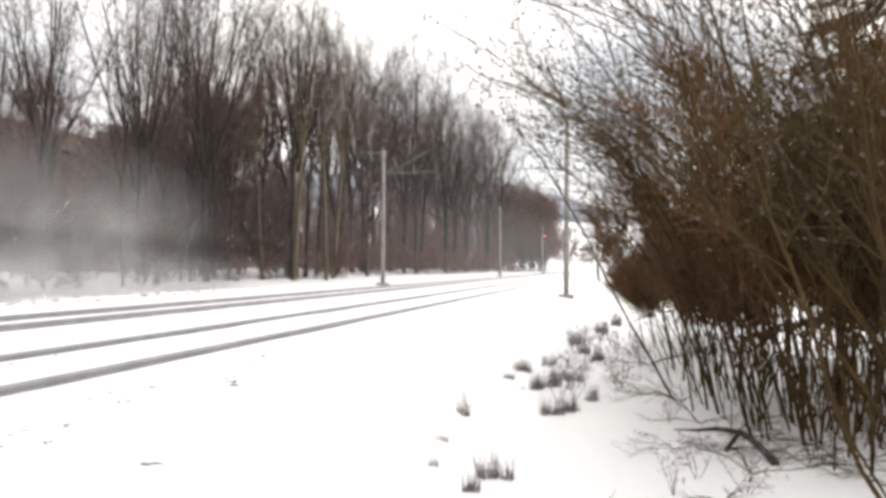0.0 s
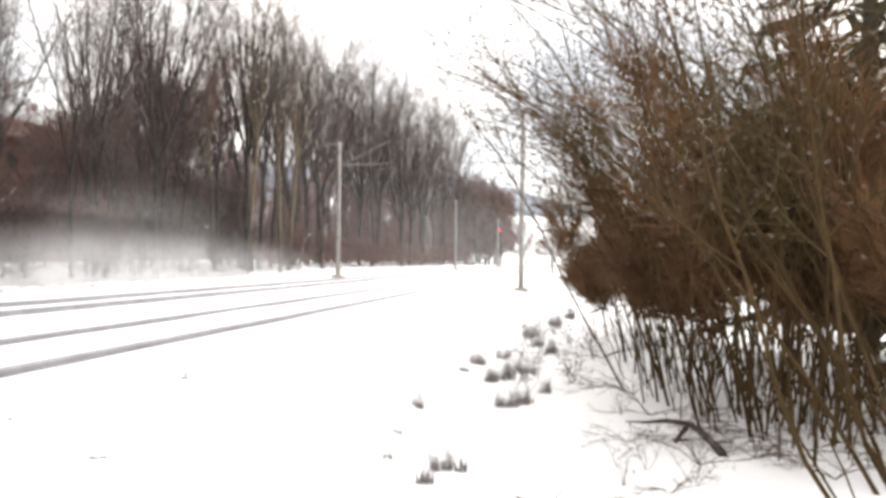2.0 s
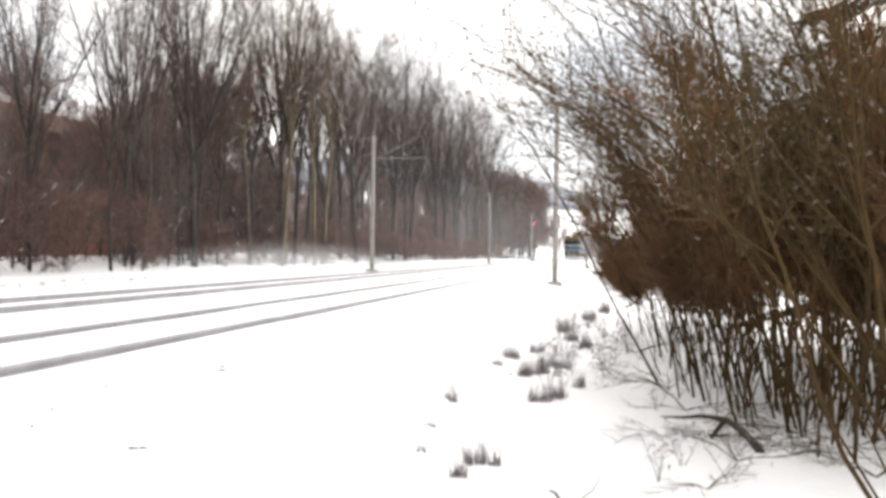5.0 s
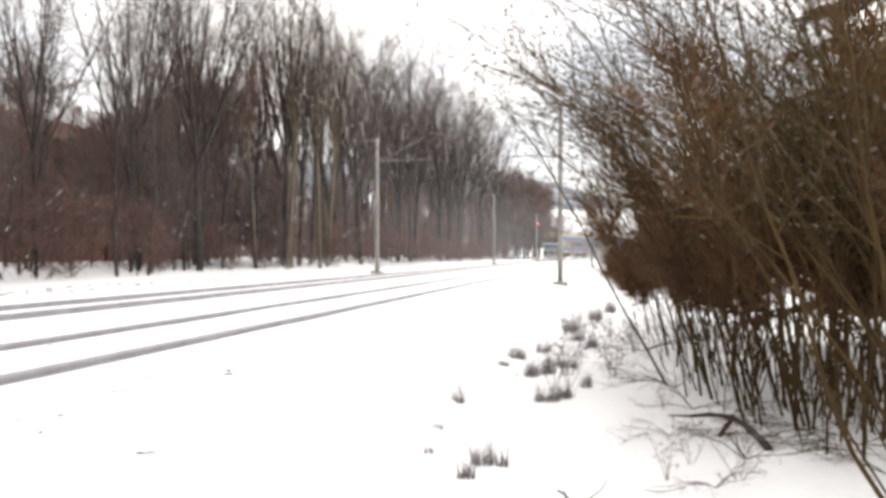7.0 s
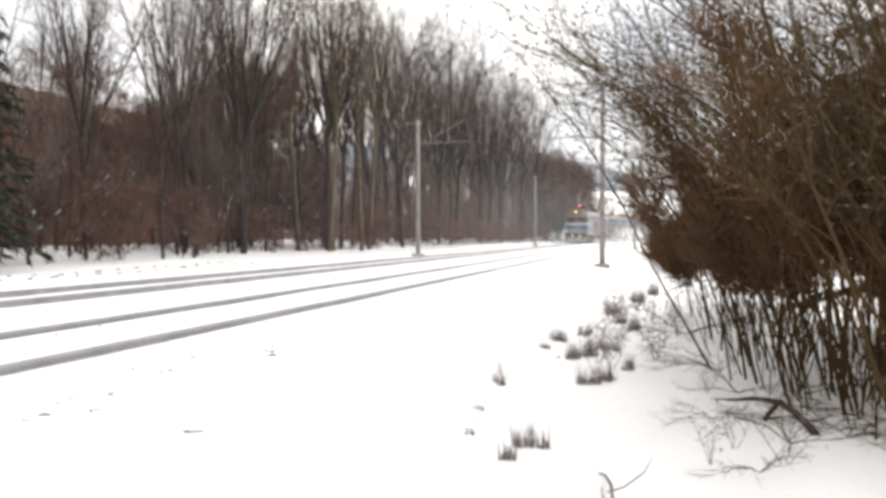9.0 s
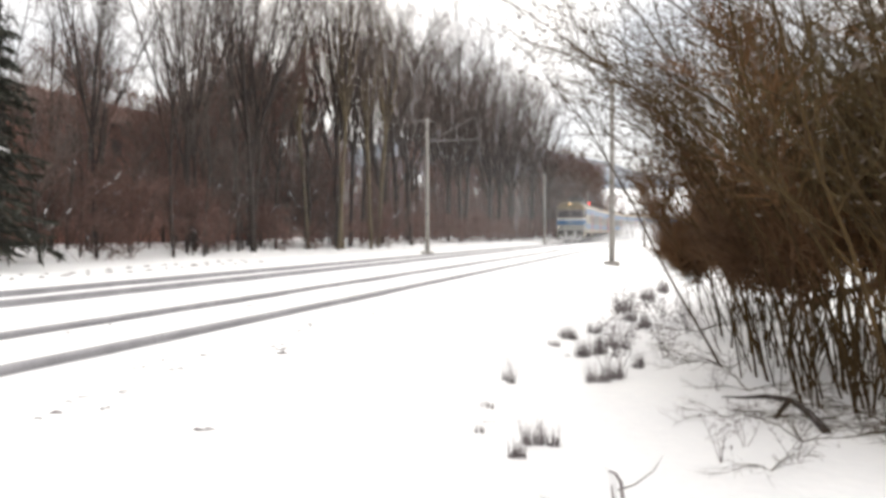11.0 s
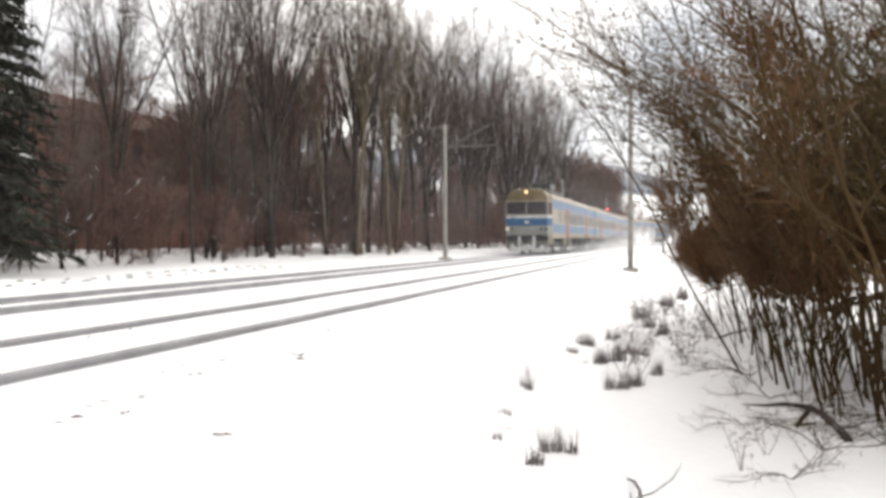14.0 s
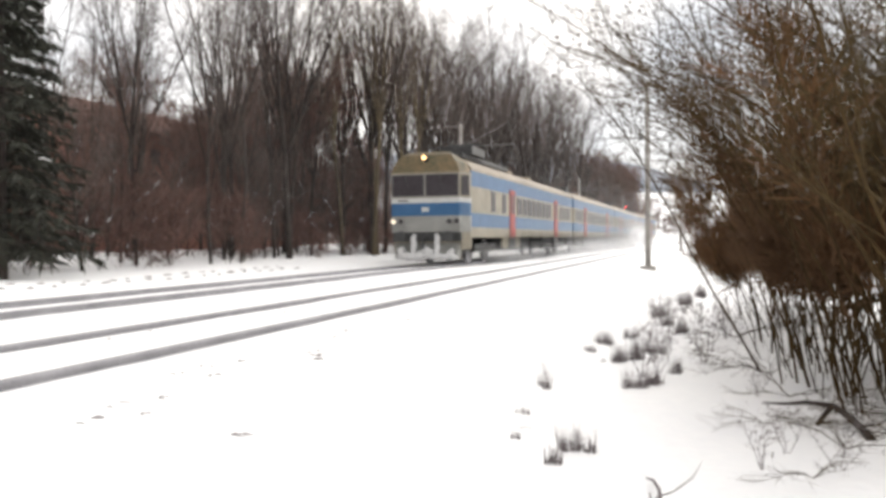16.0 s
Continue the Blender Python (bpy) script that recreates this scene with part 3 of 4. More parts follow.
# ---- low growth and litter on the snow ----
def make_tuft(seed, width, height):
    rng, s = random.Random(seed), Shape()
    for _ in range(int(26 + 330 * width)):
        a, q = rng.uniform(0, 2 * math.pi), math.sqrt(rng.random()) * width / 2
        p = Vector((q * math.cos(a), 0.6 * q * math.sin(a), -0.04))
        tip = p + Vector((rng.uniform(-0.24, 0.24), rng.uniform(-0.24, 0.24), 1)) * height * (0.3 + 0.95 * rng.random() ** 1.4)
        s.spike(p, tip, rng.uniform(0.003, 0.007))
    base = new("grass_tuft")
    tagged(base, "withered grey-brown grass tuft poking through snow", "grass tuft", "grass tufts")
    tagged(part("grass", s, GRASS, base), kind="stuff")
    s, r = Shape(), width * 0.34
    s.loft([[(r * c * math.cos(t) * (1 + 0.15 * math.sin(3 * t + seed)), 0.6 * width + 0.5 * r * c * math.sin(t), z * height) for t in (math.pi * k / 6 for k in range(12))] for c, z in ((1.0, -0.3), (0.85, 0.05), (0.5, 0.14), (0.1, 0.17))])
    part("snow_cap", s, SNOW, base, "snow lodged in the tuft", smooth=True)
    return base


TUFTS = ((-0.94, 5.92, 0.19, 0.24), (-0.79, 5.89, 0.08, 0.2), (-0.99, 5.53, 0.13, 0.17), (-0.7, 8.55, 0.3, 0.23), (-0.54, 8.83, 0.22, 0.22), (-0.34, 9.57, 0.18, 0.2), (-0.86, 10.5, 0.3, 0.32), (-1.04, 10.25, 0.32, 0.25),
         (-0.72, 11.41, 0.46, 0.17), (-1.44, 12.1, 0.42, 0.24), (-0.68, 14.54, 0.3, 0.32), (-1.53, 11.21, 0.23, 0.12), (-1.56, 8.19, 0.14, 0.2), (-1.53, 7.07, 0.19, 0.1), (-1.39, 6.48, 0.11, 0.06), (-1.38, 6.09, 0.07, 0.11),
         (-0.6, 4.51, 0.15, 0.15), (-1.1, 12.9, 0.3, 0.24), (-0.4, 13.4, 0.3, 0.3), (-0.9, 16.5, 0.5, 0.35), (-0.5, 19, 0.5, 0.4), (-0.2, 22, 0.5, 0.4))
for n, (x, y, w, h) in enumerate(TUFTS):
    make_tuft(200 + n, w, h).matrix_basis = pose(x, y, ground_height(x, y), 0, 0, 13 * n)


def make_weed(seed, height):
    """A thin dry stalk with a few side shoots and seed heads."""
    rng, wood, heads = random.Random(seed), Shape(), Shape()
    for _ in range(4):
        pts, ways = bough(wood, rng, Vector((0, 0, -0.05)), Vector((rng.uniform(-0.5, 0.5), rng.uniform(-0.5, 0.5), 1)), height * rng.uniform(0.6, 1), 0.006, 0.002, 5, 0.0, 0.2, 3, True)
        for k in (2, 3, 4, 5):
            for _ in range(3):
                d = side_way(rng, ways[k], 0.9) * rng.uniform(0.08, 0.2)
                wood.spike(pts[k], pts[k] + d, 0.003)
                c, g, h = pts[k] + d, vec(rng, 0.02), vec(rng, 0.03)
                heads.face(c, c + g, c + g + h, c + h)
    base = new("weed")
    tagged(base, "dry grey weed stalk with shrivelled seed heads", "weed", "weeds along the hedge")
    part("stalk", wood, GRASS, base)
    tagged(part("seed_head", heads, GRASS, base), kind="stuff")
    return base


weeds = [make_weed(300 + i, 0.75) for i in range(4)]
rng = random.Random(31)
place(weeds, [(i % 4, rng.uniform(-0.7, 0.6) - 0.02 * i, 9.5 + i * 0.36 + rng.uniform(-0.4, 0.4), rng.uniform(0, 360), rng.uniform(0.5, 1.0)) for i in range(24)] + [(i % 4, x, y, 70 * i, 0.35 if x < 0 else 0.6) for i, (x, y) in enumerate(((0.43, 8.4), (0.5, 6.2), (0.32, 5.7), (0.8, 5.9), (-1.6, 8.6)))])


def make_bramble(seed, reach):
    """A fallen spray of bare twigs lying on the snow."""
    rng, s = random.Random(seed), Shape()
    for _ in range(5):
        a = rng.uniform(0, 2 * math.pi)
        pts, ways = bough(s, rng, Vector((0, 0, 0.05)), Vector((math.cos(a), math.sin(a), 0.35)), reach * rng.uniform(0.6, 1), 0.0042, 0.0012, 7, -0.07, 0.22, 4, True)
        for k in (2, 3, 4, 5, 6):
            d = side_way(rng, ways[k], 0.7)
            d.z = abs(d.z) * 0.3
            p2, w2 = bough(s, rng, pts[k], d, reach * 0.35, 0.0028, 0.001, 4, -0.03, 0.25, 3, True)
            for m in (1, 2, 3):
                s.spike(p2[m], p2[m] + side_way(rng, w2[m], 0.8) * 0.15 * reach, 0.0014)
    base = new("fallen_twig")
    tagged(base, "bare brown twig spray lying on the snow", "twig", "twigs on the snow")
    part("branchlet", s, BUSH_BARK, base)
    return base


sprays = [make_bramble(400 + i, 0.75) for i in range(4)]
place(sprays, [(i % 4, x, y, 55 * i, k) for i, (x, y, k) in enumerate(((0.88, 6.2, 1.1), (0.6, 5.5, 0.8), (1.7, 5.9, 1.1), (0.4, 6.9, 0.8), (0.35, 12.4, 1.7), (-0.05, 10.6, 1.2), (0.8, 7.0, 1.0), (2.1, 6.0, 1.2), (0.6, 9.3, 1.2), (0.7, 8.2, 1.1), (1.2, 7.0, 0.9), (1.5, 7.3, 1.0), (1.0, 7.6, 0.9), (1.8, 6.9, 1.0), (1.3, 6.5, 0.9)))])

base = new("fallen_branch")
tagged(base, "thick dark crooked branch lying at the foot of the shrubs", "branch")
s = Shape()
s.tube([(1.12, 6.7, -0.42), (1.03, 7.0, -0.33), (0.93, 7.25, -0.29), (0.76, 7.4, -0.3), (0.6, 7.45, -0.33), (0.42, 7.45, -0.33)], [0.032, 0.028, 0.024, 0.019, 0.013, 0.005], 8, caps=True)
s.tube([(0.93, 7.25, -0.29), (0.84, 7.2, -0.4), (0.8, 7.15, -0.46)], [0.025, 0.02, 0.015], 6)
part("limb", s, BARK, base, smooth=True)

base = new("stump")
tagged(base, "low broken stump capped with a dome of snow", "stump")
base.matrix_basis = pose(-0.46, 4.62, ground_height(-0.46, 4.62))
s = Shape()
s.tube([(0, 0, -0.1), (0.01, 0, 0.04), (0, 0.01, 0.11)], [0.18, 0.165, 0.16], 14, caps=True)
part("wood", s, BARK, base, smooth=True)
s = Shape()
s.loft([[(r * math.cos(t) - 0.02, r * math.sin(t), z) for t in (math.pi * k / 8 for k in range(16))] for r, z in ((0.23, -0.05), (0.205, 0.05), (0.2, 0.14), (0.18, 0.19), (0.1, 0.215), (0.01, 0.22))])
part("snow_cap", s, SNOW, base, smooth=True)
s = Shape()
s.tube([(0.215, -0.1, -0.05), (0.215, -0.09, 0.08), (0.205, -0.09, 0.17), (0.175, -0.09, 0.215), (0.14, -0.09, 0.225)], [0.011, 0.011, 0.01, 0.008, 0.005], 6, caps=True)
s.tube([(0.165, -0.17, -0.05), (0.17, -0.16, 0.09), (0.16, -0.15, 0.17)], [0.007, 0.006, 0.003], 5, caps=True)
part("bent_shoot", s, GRASS, base)
s = Shape()
s.tube([(0.15, 0.02, 0.08), (0.27, 0.05, 0.12), (0.37, 0.1, 0.19), (0.42, 0.14, 0.27)], [0.005, 0.004, 0.003, 0.001], 4, caps=True)
part("thin_shoot", s, BARK, base)

# crumbs of ballast and dead leaves on the snow
rng, s = random.Random(77), Shape()
for x, y in ((-3.83, 5.19), (-3.9, 4.84), (-3.79, 4.47), (-4.36, 6.18), (-4.06, 6.15), (-3.79, 7.69), (-3.62, 7.52), (-4.37, 6.71), (-4.35, 9.6), (-4.19, 9.51), (-4.24, 6.92), (-2.93, 4.7), (-6.7, 8.1), (-6.7, 9.0), (-3.65, 4.73), (-4.18, 8.91), (-6.45, 12), (-4.11, 11.18), (-3.53, 10.97), (-3.7, 7.6), (-3.85, 7.8)):
    for _ in range(2):
        c = Vector((x + rng.uniform(-0.06, 0.06), y + rng.uniform(-0.12, 0.12), ground_height(x, y) + 0.012))
        w, l = rng.uniform(0.004, 0.011), rng.uniform(0.015, 0.045)
        s.tube([c - Vector((l, rng.uniform(-l, l), 0)), c + Vector((0, 0, 0.008)), c + Vector((l, rng.uniform(-l, l), 0))], [0.004, w, 0.003], 5)
# two rows of dark dashes stand in for ruts in the snow bank
for i in range(46):
    x, y = (-14.4, -15.3)[i % 2] + rng.uniform(-0.1, 0.1), 9 + i * 0.42
    l = rng.uniform(0.08, 0.3)
    z = ground_height(x, y) + 0.015
    s.tube([(x, y - l, z - 0.01), (x + 0.02, y, z + 0.01), (x, y + l, z - 0.01)], [0.008, 0.022, 0.008], 5)
tagged(part("debris", s, GRASS), "small dark crumbs and dead leaves on snow, dark dashes in place of ruts", "debris", kind="stuff")


# ---- overhead line ----
def cantilever(base, reach, z, sign):
    s = Shape()
    s.tube([(sign * 0.12, 0, z + 0.3), (sign * reach, 0, z + 0.35)], [0.026, 0.022], 6, caps=True)
    part("registration_tube", s, GALV, base)
    s = Shape()
    s.tube([(sign * 0.15, 0, z + 0.3), (sign * (reach - 0.3), 0, z + 1.6)], [0.022, 0.022], 6, caps=True)
    part("bracket_tube", s, GALV, base)
    s = Shape()
    s.tube([(sign * (reach - 0.3), 0, z + 1.6), (sign * reach, 0, z + 0.0)], [0.015, 0.012], 5, caps=True)
    part("dropper", s, GALV, base)
    for k, (a, b) in enumerate((((0.15, 0.3), (0.5, 0.32)), ((0.2, 0.38), (0.5, 0.68)))):
        s = Shape()
        p, q = Vector((sign * a[0], 0, z + a[1])), Vector((sign * b[0], 0, z + b[1]))
        for i in range(4):
            disc(s, p.lerp(q, (i + 0.5) / 4), q - p, 0.075, 0.03, 10)
        part("insulator", s, BLACK, base)


def mast(x, y, height, reach, sign, arm, label):
    base = new("catenary_mast")
    tagged(base, label, "catenary mast", "masts of the overhead line")
    z = ground_height(x, y)
    base.matrix_basis = pose(x, y, z)
    s = Shape()
    s.tube([(0, 0, -0.5), (0, 0, height * 0.5), (0, 0, height)], [0.125, 0.105, 0.085], 14, caps=True)
    part("post", s, CONCRETE, base, smooth=True)
    bevelled("foundation", [(-0.32, 0.32, -0.32, 0.32, -0.4, 0.16)], CONCRETE, base, "snowy concrete footing")
    s = Shape()
    s.tube([(-0.7 * sign, 0, height - 0.12), (0.2 * sign, 0, height - 0.12)], [0.03, 0.03], 6, caps=True)
    part("top_arm", s, GALV, base)
    cantilever(base, reach, arm - z, sign)
    for dz in (2.3, 3.9):
        s = Shape()
        s.tube([(-0.55, 0, height - dz - 0.2), (0, -0.15, height - dz), (0.6, 0, height - dz - 0.35)], [0.02, 0.025, 0.02], 5, caps=True)
        part("stay_bracket", s, GALV, base)
    bevelled("number_plate", [(-0.09, 0.09, -0.165, -0.145, 2.2, 2.4)], GALV, base, width=0.004)


for i in range(4):
    mast(-13.4 + bend(45.8 * (i + 1)), 45.8 * (i + 1) - (4 if i == 3 else 0), 7.7, 3.1, 1, 6.0, "grey concrete catenary mast standing in the snow bank")
for y in (36.6, 82.0, 128.0):
    mast(-2.45 + bend(y), y, 7.9, 3.2, -1, 5.0, "grey concrete catenary mast beside the near track")


def wires(centre):
    base = new("overhead_wire")
    tagged(base, "thin dark contact wire hung below a sagging carrier wire", "overhead wire", "wires of the line")
    s = Shape()
    ys = [-60 + 6 * i for i in range(48)]
    s.tube([(centre + bend(y), y, 5.0) for y in ys], [0.007] * len(ys), 4)
    part("contact_wire", s, WIRE, base)
    s = Shape()
    s.tube([(centre + bend(y), y, 6.45 - 0.75 * math.sin(math.pi * ((y + 0.2) % 45.8) / 45.8)) for y in ys], [0.007] * len(ys), 4)
    part("carrier_wire", s, WIRE, base)


wires(NEAR)
wires(FAR_TRACK)


def build_signal():
    base = new("railway_signal")
    tagged(base, "dark railway signal post showing a red light", "signal")
    base.matrix_basis = pose(-13.25, 143, 0)
    s = Shape()
    s.tube([(0, 0, -0.2), (0, 0, 6.6)], [0.09, 0.08], 10, caps=True)
    part("post", s, BLACK, base)
    bevelled("signal_head", [(-0.3, 0.3, -0.12, 0.12, 5.2, 7.2)], BLACK, base)
    s = Shape()
    disc(s, (0, -0.14, 6.1), (0, 1, 0), 0.11, 0.05)
    part("red_lamp", s, RED_LAMP, base)


build_signal()


# ---- spruces ----
def make_spruce(seed, height, radius, snowy, label):
    rng = random.Random(seed)
    base = new("spruce")
    tagged(base, label, "spruce tree", "spruces")
    wood, needles, snow = Shape(), Shape(), Shape()
    wood.tube([(0, 0, -0.3), (0.05, 0, height * 0.5), (0, 0.05, height)], [height * 0.014, height * 0.009, 0.01], 8, True)
    rows = int(height * 2.3)
    for i in range(rows):
        t = (i + 0.5) / rows
        z = height * (0.06 + 0.93 * t)
        for k in range(10 if snowy else 7):
            a = rng.uniform(0, 2 * math.pi)
            length = radius * (1 - t) ** 0.75 * rng.uniform(0.65, 1.15) + 0.15
            out = Vector((math.cos(a), math.sin(a), 0))
            pts = [Vector((0, 0, z)) + out * length * q + Vector((0, 0, length * (0.12 * q - 0.5 * q * q + 0.18 * q ** 4))) for q in (0, 0.3, 0.6, 0.85, 1.0)]
            wood.tube(pts, [0.025, 0.02, 0.014, 0.008, 0.003], 3)
            for m in range(16):
                q = 0.15 + 0.85 * (m + rng.random()) / 16 * 0.999
                b = min(3, int(q * 4))
                p = pts[b].lerp(pts[b + 1], q * 4 - b)
                side = out.cross(Vector((0, 0, 1))) * (1 if m % 2 else -1)
                d = (side * rng.uniform(0.3, 1) + out * rng.uniform(0.2, 0.8) + Vector((0, 0, rng.uniform(-0.9, -0.05)))).normalized()
                w = length * 0.32 * (1.1 - 0.6 * q) + 0.12
                tip, half = p + d * w, d.cross(vec(rng)).normalized() * 0.045
                needles.face(p - half * 0.5, p + d * w * 0.5 - half, tip, p + d * w * 0.5 + half)
                needles.spike(p, p + (d + out * 0.4).normalized() * w * 0.8, 0.02)
            if snowy and rng.random() < 0.1 and t < 0.75:
                c = pts[2].lerp(pts[3], rng.random())
                snow.tube([c - out * 0.12 * length, c + Vector((0, 0, 0.05)), c + out * 0.14 * length - Vector((0, 0, 0.05))], [0.012, 0.03, 0.01], 5)
    part("trunk", wood, BARK, base)
    part("crown", needles, NEEDLE, base, "drooping dark green boughs")
    if snowy:
        tagged(part("snow_load", snow, SNOW, base, "lumps of snow on the boughs"), kind="stuff")
    return base


for n, (x, y, h, r, snowy) in enumerate(((-18.4, 18.1, 13.5, 2.2, True), (-20.4, 20.0, 14, 2.3, True), (4.7, 14.6, 13, 2.6, False), (7.6, 18.5, 14, 2.8, False), (5.4, 10.4, 9, 2.2, False))):
    make_spruce(120 + n, h, r, snowy, "dark green spruce with snow on its boughs" if snowy else "dark green spruce behind the hedge").matrix_basis = pose(x, y, ground_height(x, y), 0, 0, 50 * n)


# ---- house behind the wood ----
def build_house():
    base = new("house")
    tagged(base, "long red-brown house half hidden behind bare trees", "house")
    base.matrix_basis = pose(-40, 46, 0.2)
    bevelled("wall", [(-9, 0, -18, 32, 0, 9.0)], PLASTER, base, width=0.03)
    s = Shape()
    s.loft([[(0.7, y, 8.9), (0.7, y, 9.15), (-4.5, y, 11.6), (-9.7, y, 9.15), (-9.7, y, 8.9)] for y in (-18.6, 32.6)])
    part("roof", s, ROOF_TILE, base)
    for storey in range(3):
        for i in range(12):
            y, z = -16 + 4 * i, 1.2 + 2.7 * storey
            w = bevelled("window", [(0.005, 0.07, y - 0.6, y + 0.6, z, z + 1.4)], ROOF_TILE, base, width=0.01)
            bevelled("pane", [(0.06, 0.085, y - 0.5, y - 0.03, z + 0.1, z + 1.3)], GLASS, w, width=0.004)
            bevelled("pane", [(0.06, 0.085, y + 0.03, y + 0.5, z + 0.1, z + 1.3)], GLASS, w, width=0.004)


build_house()


# ---- the train ----
WIDTH, LENGTH = 2.84, 24.5


def slab(y0, y1, z0, z1, half=WIDTH / 2, nose=0.0, cut=0.17):
    """A piece of car body between two heights; nose cuts the front corners."""
    if nose:
        plan = [(-half + cut, y0), (half - cut, y0), (half, y0 + nose), (half, y1), (-half, y1), (-half, y0 + nose)]
    else:
        plan = [(-half, y0), (half, y0), (half, y1), (-half, y1)]
    s = Shape()
    s.loft([[(x, y, z) for x, y in plan] for z in (z0, z1)])
    return s


def bogie(car, y):
    b = bevelled("bogie", [(-1.15, -0.95, y - 1.7, y + 1.7, 0.42, 0.75), (0.95, 1.15, y - 1.7, y + 1.7, 0.42, 0.75), (-1.0, 1.0, y - 0.3, y + 0.3, 0.45, 0.8)], BLACK, car, "snow-dusted black bogie")
    for dy in (-1.25, 1.25):
        for x in (-0.75, 0.75):
            s = Shape()
            disc(s, (x, y + dy, 0.46), (1, 0, 0), 0.46, 0.13, 20)
            part("wheel", s, STEEL, b)


def window(car, y, width, z0, z1, both=True):
    for side in ((-1, 1) if both else (1,)):
        x = side * WIDTH / 2
        w = bevelled("window", [(min(x - 0.02, x + 0.02), max(x - 0.02, x + 0.02), y - width / 2 - 0.05, y + width / 2 + 0.05, z0 - 0.05, z1 + 0.05)], GREY_PAINT, car, width=0.01)
        a, b = x + side * 0.018, x + side * 0.026
        bevelled("pane", [(min(a, b), max(a, b), y - width / 2, y + width / 2, z0, z1)], GLASS, w, width=0.003)


def door(car, y, colour):
    for side in (-1, 1):
        x = side * WIDTH / 2
        d = bevelled("door", [(min(x - 0.03, x + 0.03), max(x - 0.03, x + 0.03), y - 0.5, y + 0.5, 1.0, 3.1)], colour, car, "red sliding door", width=0.015)
        for dy in (-0.25, 0.25):
            a, b = x + side * 0.028, x + side * 0.036
            bevelled("pane", [(min(a, b), max(a, b), y + dy - 0.15, y + dy + 0.15, 2.05, 2.9)], GLASS, d, width=0.003)
        bevelled("door_step", [(min(x, x - side * 0.3), max(x, x - side * 0.3), y - 0.6, y + 0.6, 0.5, 0.98)], BLACK, car, width=0.02)


def roof_shape(y0, y1):
    half = WIDTH / 2
    prof = [(-half, 3.5), (half, 3.5), (half - 0.03, 3.62), (half - 0.16, 3.8), (half - 0.42, 3.97), (half - 0.85, 4.1), (0, 4.17), (-half + 0.85, 4.1), (-half + 0.42, 3.97), (-half + 0.16, 3.8), (-half + 0.03, 3.62)]
    s = Shape()
    s.loft([[(x, y, z) for x, z in prof] for y in (y0, y1)])
    return s


def pantograph(car, y):
    p = bevelled("pantograph", [(-0.7, 0.7, y - 0.9, y - 0.8, 4.3, 4.38), (-0.7, 0.7, y + 0.8, y + 0.9, 4.3, 4.38)], BLACK, car, "folded dark pantograph", width=0.01)
    for sx in (-0.55, 0.55):
        s = Shape()
        s.tube([(sx, y + 0.85, 4.36), (sx * 0.9, y - 1.0, 4.62), (sx * 0.8, y + 0.5, 4.88)], [0.03, 0.03, 0.025], 6, caps=True)
        part("arm", s, BLACK, p)
        for dy in (-0.8, 0.8):
            s = Shape()
            disc(s, (sx, y + dy, 4.22), (0, 0, 1), 0.08, 0.2, 8)
            part("insulator", s, BLACK, p)
    s = Shape()
    s.tube([(-0.95, y + 0.5, 4.8), (-0.6, y + 0.5, 4.93), (0.6, y + 0.5, 4.93), (0.95, y + 0.5, 4.8)], [0.03, 0.04, 0.04, 0.03], 6, caps=True)
    part("collector_head", s, BLACK, p)


